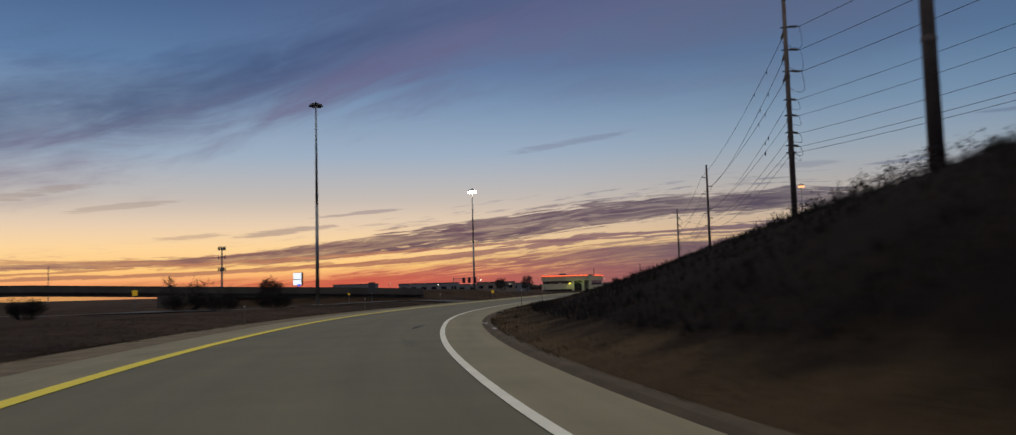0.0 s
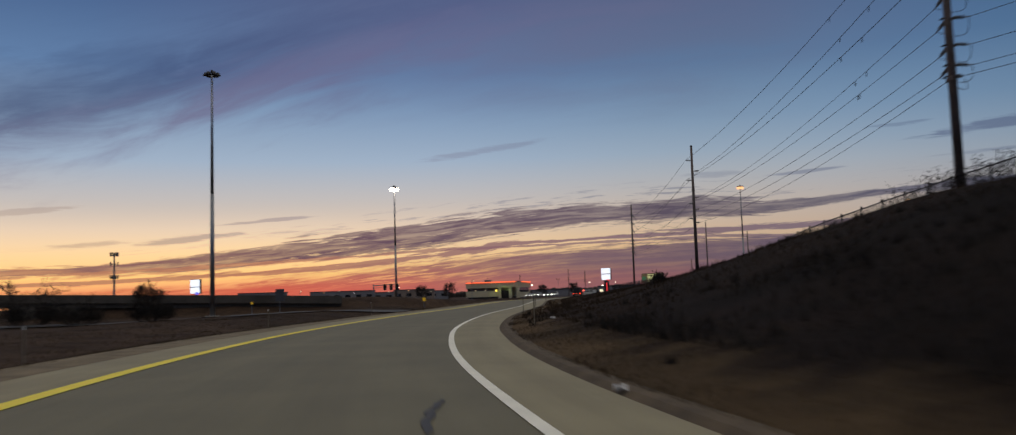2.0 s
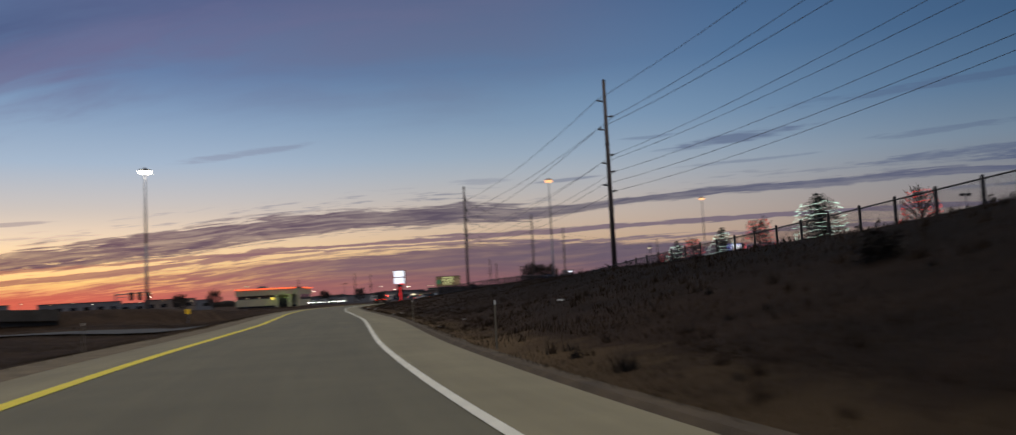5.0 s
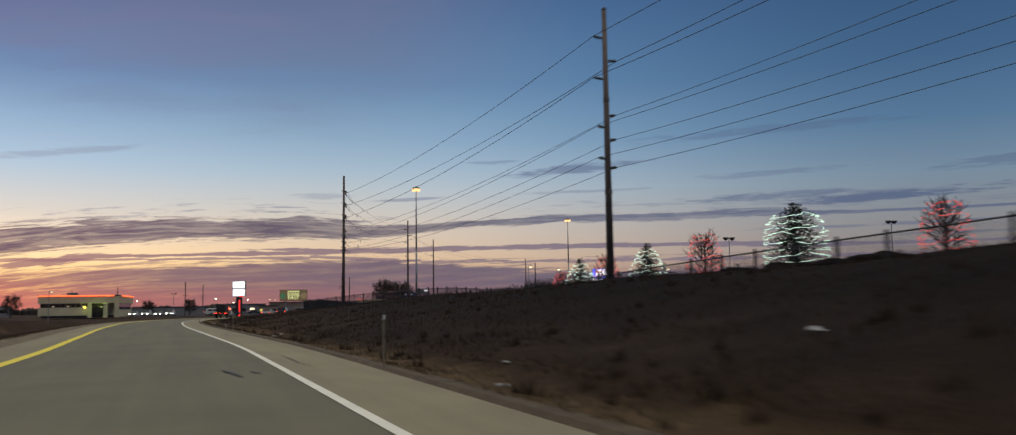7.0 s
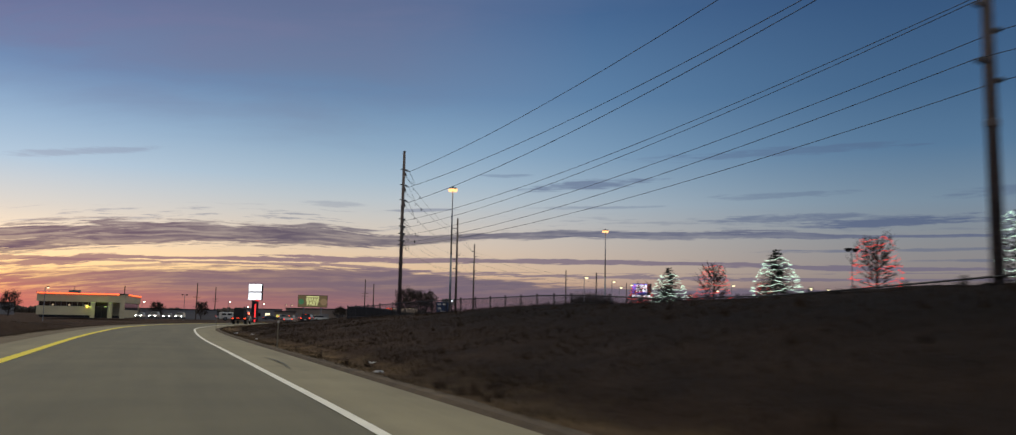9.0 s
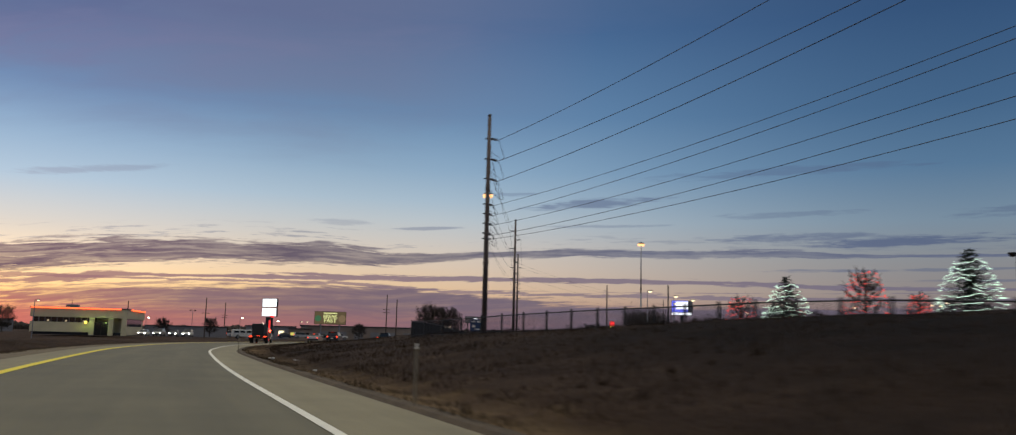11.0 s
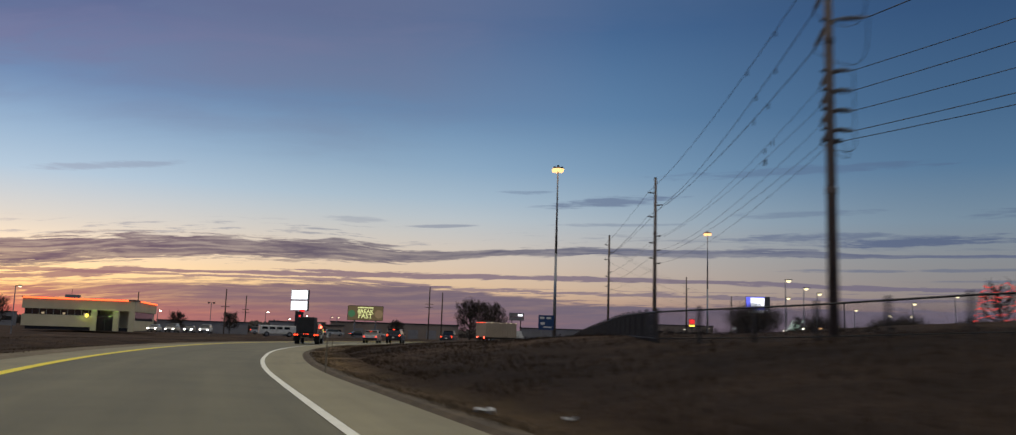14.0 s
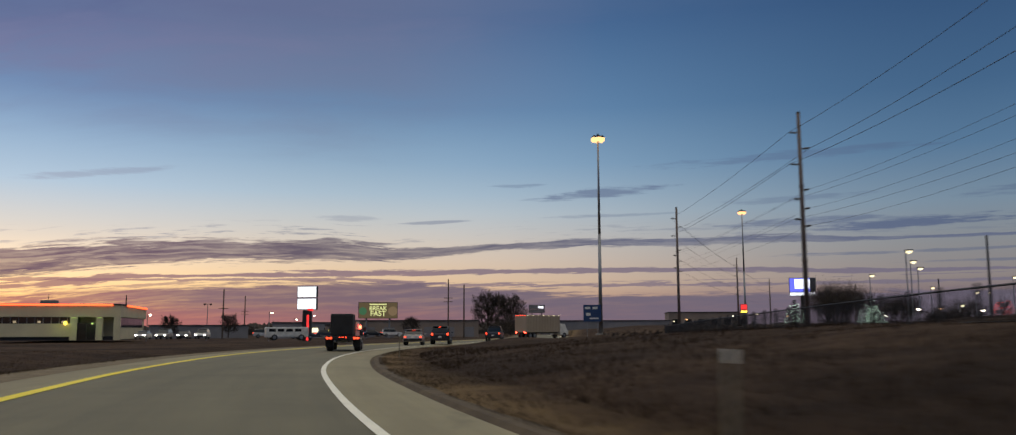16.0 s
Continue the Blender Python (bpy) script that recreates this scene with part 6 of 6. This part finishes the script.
# dark shrubs and small trees on the plateau
for i, (x, y, h, wd) in enumerate(((78, 302.6, 5.0, 6.0), (82, 306.5, 5.2, 6.0), (75.5, 299.5, 4.6, 5.0), (80, 304.5, 5.4, 6.0), (104.8, 319.2, 5.0, 6.0), (108.5, 321, 4.4, 4.5), (132.9, 329.3, 4.6, 6.0), (66, 255, 3.6, 4.0), (74, 262, 3.4, 4.5),
                                   (128, 300, 5.0, 6.0), (136, 306, 4.6, 6.0), (52, 240, 2.6, 3.6), (58, 262, 2.2, 3.6))):
    shrub((x, y, ground_at(x, y)), h + (1.1 if y > 290 else 0.3), wd, 120 + i, "dense dark leafless shrub on the plateau", "shrubs on the plateau", "bark", 60)
shrub((63, 412, -0.2), 6.0, 6.0, 140, "dense dark leafless shrub beside the road", "shrubs on the plateau", "bark", 60)
shrub((22, 66.5, ground_at(22, 66.5)), 4.2, 4.0, 141, "tall leafless shrub behind the crest of the bank", "shrubs on the crest", "weed", 60)
shrub((12.6, 33, ground_at(12.6, 33)), 1.2, 1.8, 142, "tall leafless shrub on the crest of the bank", "shrubs on the crest", "weed", 60)
shrub((14.0, 36, ground_at(14.0, 36)), 1.2, 1.8, 143, "tall leafless shrub on the crest of the bank", "shrubs on the crest", "weed", 60)
shrub((-2.4, 79, ground_at(-2.4, 79)), 0.45, 0.4, 144, "small dark weed clump on the bank", "shrubs on the crest", "weed", 26)


def marker(x, y, h=1.24):
    z = ground_at(x, y)
    t = thing("marker_post", (x, y, z), "slim tan delineator post with a white reflector head", "marker post", "marker posts along the shoulder")
    bm = BM()
    box(bm, (0, 0, h / 2 - 0.1), (0.05, 0.025, h + 0.2), bevel=0.008)
    part("post", bm, "tanpost", t)
    bm = BM()
    box(bm, (0, -0.022, h - 0.04), (0.055, 0.03, 0.11), bevel=0.008)
    part("reflector", bm, "plastic", t, "white reflector")


for x, y in ((-9.4, 58.6), (-11.2, 82), (-11.4, 105.8), (-11.85, 149.4), (-12.5, 196.35), (-7.2, 232), (-24.7, 49.2), (-26.5, 76), (-25.6, 99.7)):
    marker(x, y)


def earth_mound(x, y, w, h, seed):
    """A low lumpy heap of dark earth behind the fence."""
    rng = random.Random(seed)
    bm = BM()
    bmesh.ops.create_icosphere(bm, subdivisions=3, radius=1.0)
    for v in bm.verts:
        k = 1 + 0.45 * noise.noise(v.co * 1.6 + Vector((seed, 0, 0))) + 0.12 * noise.noise(v.co * 5.0)
        v.co = Vector((v.co.x * w * 0.5 * k, v.co.y * w * 0.7 * k, v.co.z * h * k))
    o = solo("earth_mound", bm, "grass", "low lumpy heap of dark earth on the crest", "earth heap", "earth heaps on the crest", smooth=True)
    o.location = (x, y, ground_at(x, y) - 0.05)


for i, (x, y, wd, h) in enumerate(((9.4, 116.5, 2.6, 0.42), (9.6, 114.0, 2.2, 0.46), (9.6, 111.6, 2.6, 0.5), (9.4, 120.5, 2.0, 0.3), (9.6, 130.5, 2.2, 0.25))):
    earth_mound(x, y, wd, h, 5 + i)


def litter(x, y, s, seed):
    rng = random.Random(seed)
    bm = BM()
    n = 5
    g = [[bm.verts.new((s * (i / (n - 1) - 0.5), s * 0.6 * (j / (n - 1) - 0.5), rng.uniform(0.0, 0.35) * s)) for j in range(n)] for i in range(n)]
    for i in range(n - 1):
        for j in range(n - 1):
            bm.faces.new((g[i][j], g[i + 1][j], g[i + 1][j + 1], g[i][j + 1]))
    o = solo("litter", bm, "litter", "crumpled piece of white plastic litter on the grass", "litter", "litter on the grass")
    o.matrix_basis = pose(x, y, ground_at(x, y) + 0.03, 0, 0, rng.uniform(0, 180))
    so = o.modifiers.new("thickness", "SOLIDIFY")
    so.thickness = 0.006


for i, (x, y, s) in enumerate(((-7.2, 35.3, 0.5), (-5.9, 30.5, 0.4), (-11.6, 182.1, 0.6), (-10.4, 181.0, 0.4), (-5.6, 97.6, 0.5), (-8.7, 60.5, 0.45), (-10.6, 100, 0.4), (-9.0, 104, 0.35), (-10.9, 133, 0.4), (-9.8, 139, 0.4), (-11.2, 168, 0.35))):
    litter(x, y, s * 0.6, 200 + i)


# ---------------------------------------------------------------- grass, weeds and the far horizon
def blades(name, n, lo, hi, y0, y1, tall, side, seed, label, lean=0.25, mat="blade", width=0.012):
    """Grass blades scattered between two distances from the pavement."""
    rng = np.random.RandomState(seed)
    keep = [i for i in range(len(EDGE)) if y0 < EDGE[i, 1] < y1]
    j = rng.choice(keep, n)
    u = rng.rand(n) ** 1.6
    off = (R_SHOULDER + WIDER[j] + lo + (hi - lo) * u) if side > 0 else -(LANE + L_SHOULDER + lo + (hi - lo) * u)
    p = EDGE[j] + RIGHT[j] * off[:, None] + TAN[j] * rng.uniform(-0.8, 0.8, n)[:, None]
    clump = np.array([noise.noise((a * 0.35, b * 0.35, 2.0)) for a, b in p])
    ok = clump > rng.uniform(-0.55, 0.25, n)
    p, clump = p[ok], clump[ok]
    z = height(p[:, 0], p[:, 1])
    m = len(p)
    h = tall * rng.uniform(0.35, 1.0, m) * (0.7 + 0.6 * np.clip(clump + 0.3, 0, 1))
    a = rng.uniform(0, math.tau, m)
    w = np.c_[np.cos(a), np.sin(a)] * (width * rng.uniform(0.7, 1.6, m))[:, None]
    tip = p + np.c_[rng.normal(0, 1, m), rng.normal(0, 1, m)] * (h * lean)[:, None]
    vs = np.empty((m * 3, 3))
    vs[0::3] = np.c_[p - w, z - 0.03]
    vs[1::3] = np.c_[p + w, z - 0.03]
    vs[2::3] = np.c_[tip, z + h]
    me = bpy.data.meshes.new(name)
    me.from_pydata(vs.tolist(), [], np.arange(m * 3).reshape(m, 3).tolist())
    me.materials.append(MAT[mat])
    tagged(new(name, me), label, "grass", kind="stuff")


# verge and field blades take the colour with light painted in
blades("verge_grass", 60000, 0.4, 4.0, -4, 262, 0.13, 1, 1, "short dry straw-coloured grass along the shoulder", width=0.014, mat="blade_lit")
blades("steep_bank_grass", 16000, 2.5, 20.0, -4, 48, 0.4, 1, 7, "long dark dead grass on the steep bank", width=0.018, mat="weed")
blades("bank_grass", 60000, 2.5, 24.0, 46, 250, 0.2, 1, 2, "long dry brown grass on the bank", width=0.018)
blades("field_grass", 60000, 1.3, 22.0, -4, 262, 0.16, -1, 3, "dry brown grass on the field beside the ramp", width=0.022, mat="blade_lit")


def tussocks(name, n, y0, y1, seed, label, mat):
    """Clumps of long dry grass scattered over the bank."""
    rng = np.random.RandomState(seed)
    keep = [i for i in range(len(EDGE)) if y0 < EDGE[i, 1] < y1]
    j = rng.choice(keep, n)
    c = EDGE[j] + RIGHT[j] * (R_SHOULDER + 1.0 + 15.0 * rng.rand(n) ** 1.4)[:, None]
    ok = np.array([noise.noise((a * 0.11, b * 0.11, 12.0)) for a, b in c]) > rng.uniform(-0.3, 0.25, n)
    c = c[ok]
    m, k = len(c), 18
    size = np.repeat(rng.uniform(0.3, 0.75, m), k)
    base = np.repeat(c, k, 0) + rng.normal(0, 0.13, (m * k, 2)) * size[:, None]
    z = height(base[:, 0], base[:, 1])
    h = size * rng.uniform(0.25, 0.6, m * k)
    a = rng.uniform(0, math.tau, m * k)
    w = np.c_[np.cos(a), np.sin(a)] * 0.02
    tip = base + rng.normal(0, 0.32, (m * k, 2)) * h[:, None]
    vs = np.empty((m * k * 3, 3))
    vs[0::3], vs[1::3], vs[2::3] = np.c_[base - w, z - 0.03], np.c_[base + w, z - 0.03], np.c_[tip, z + h]
    me = bpy.data.meshes.new(name)
    me.from_pydata(vs.tolist(), [], np.arange(m * k * 3).reshape(-1, 3).tolist())
    me.materials.append(MAT[mat])
    tagged(new(name, me), label, "grass", kind="stuff")


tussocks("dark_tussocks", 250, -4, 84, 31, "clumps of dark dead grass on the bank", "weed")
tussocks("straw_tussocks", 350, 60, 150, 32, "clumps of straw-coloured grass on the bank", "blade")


def crest_weeds(name, n, y0, y1, tall, seed):
    rng = np.random.RandomState(seed)
    vs, fs = [], []
    for _ in range(n):
        y = rng.uniform(y0, y1)
        x = float(np.interp(y, [58, 80, 200, 240], [10.0, 6.8, 6.8, 12.5])) - 0.3 + rng.normal(0, 1.0)
        if noise.noise((x * 0.2, y * 0.22, 8.0)) < rng.uniform(-0.5, 0.2):
            continue
        z = ground_at(x, y)
        h = tall * rng.uniform(0.3, 1.0)
        p = np.array((x, y, z - 0.05))
        top = p + np.array((rng.normal(0, 0.16) * h, rng.normal(0, 0.16) * h, h))
        for a, b, w in [(p, top, 0.014)] + [(p + (top - p) * u, p + (top - p) * u + np.array((rng.normal(0, 0.2), rng.normal(0, 0.2), rng.uniform(0.05, 0.3))) * h * 0.7, 0.012) for u in rng.uniform(0.4, 1.0, 6)]:
            i = len(vs)
            s = np.array((rng.normal(), rng.normal(), 0))
            s = s / np.linalg.norm(s) * w
            vs += [(a - s).tolist(), (a + s).tolist(), b.tolist()]
            fs.append((i, i + 1, i + 2))
            q = len(vs)
            c = np.array((rng.normal(), rng.normal(), rng.normal())) * 0.05
            e = np.array((rng.normal(), rng.normal(), rng.normal())) * 0.05
            vs += [b.tolist(), (b + c).tolist(), (b + e).tolist()]
            fs.append((q, q + 1, q + 2))
    me = bpy.data.meshes.new(name)
    me.from_pydata(vs, [], fs)
    me.materials.append(MAT["weed"])
    tagged(new(name, me), "tall dry weeds with seed heads on the crest", "weeds", kind="stuff")


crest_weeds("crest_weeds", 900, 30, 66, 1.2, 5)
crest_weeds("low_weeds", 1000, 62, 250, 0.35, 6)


def far_woods(name, r, a0, a1, hgt, seed, label):
    """A ragged belt of leafless far woods as many thin upright clumps."""
    rng = np.random.RandomState(seed)
    vs, fs = [], []
    n = int((a1 - a0) * 26)
    for i in range(n):
        a = math.radians(a0 + (a1 - a0) * rng.rand())
        d = r * rng.uniform(0.93, 1.08)
        x, y = d * math.sin(a), 120 + d * math.cos(a)
        k = 0.55 + 0.7 * noise.noise((math.degrees(a) * 0.22, seed, 0.0)) + 0.35 * noise.noise((math.degrees(a) * 1.1, seed, 4.0))
        h = hgt * max(0.25, k) * rng.uniform(0.6, 1.0)
        w = h * rng.uniform(0.3, 0.6)
        q = len(vs)
        m = 7
        for t in range(m):
            b = t * math.tau / m
            vs.append((x + w * math.cos(b) * 0.8, y + w * math.sin(b) * 0.8, -1.0))
        for t in range(m):
            b = t * math.tau / m
            s = rng.uniform(0.7, 1.1)
            vs.append((x + w * math.cos(b) * s, y + w * math.sin(b) * s, h * rng.uniform(0.45, 0.75)))
        vs.append((x + rng.normal(0, 0.2) * w, y, h))
        for t in range(m):
            u = (t + 1) % m
            fs.append((q + t, q + u, q + m + u, q + m + t))
            fs.append((q + m + t, q + m + u, q + 2 * m))
    me = bpy.data.meshes.new(name)
    me.from_pydata(vs, [], fs)
    me.materials.append(MAT["bark"])
    tagged(new(name, me), label, "woods", kind="stuff")


far_woods("far_woods", 900, -22, 75, 11.0, 11, "dark ragged belt of far leafless woods")
far_woods("far_treeline", 560, -8, 30, 7.0, 12, "dark ragged line of leafless trees behind the lots")
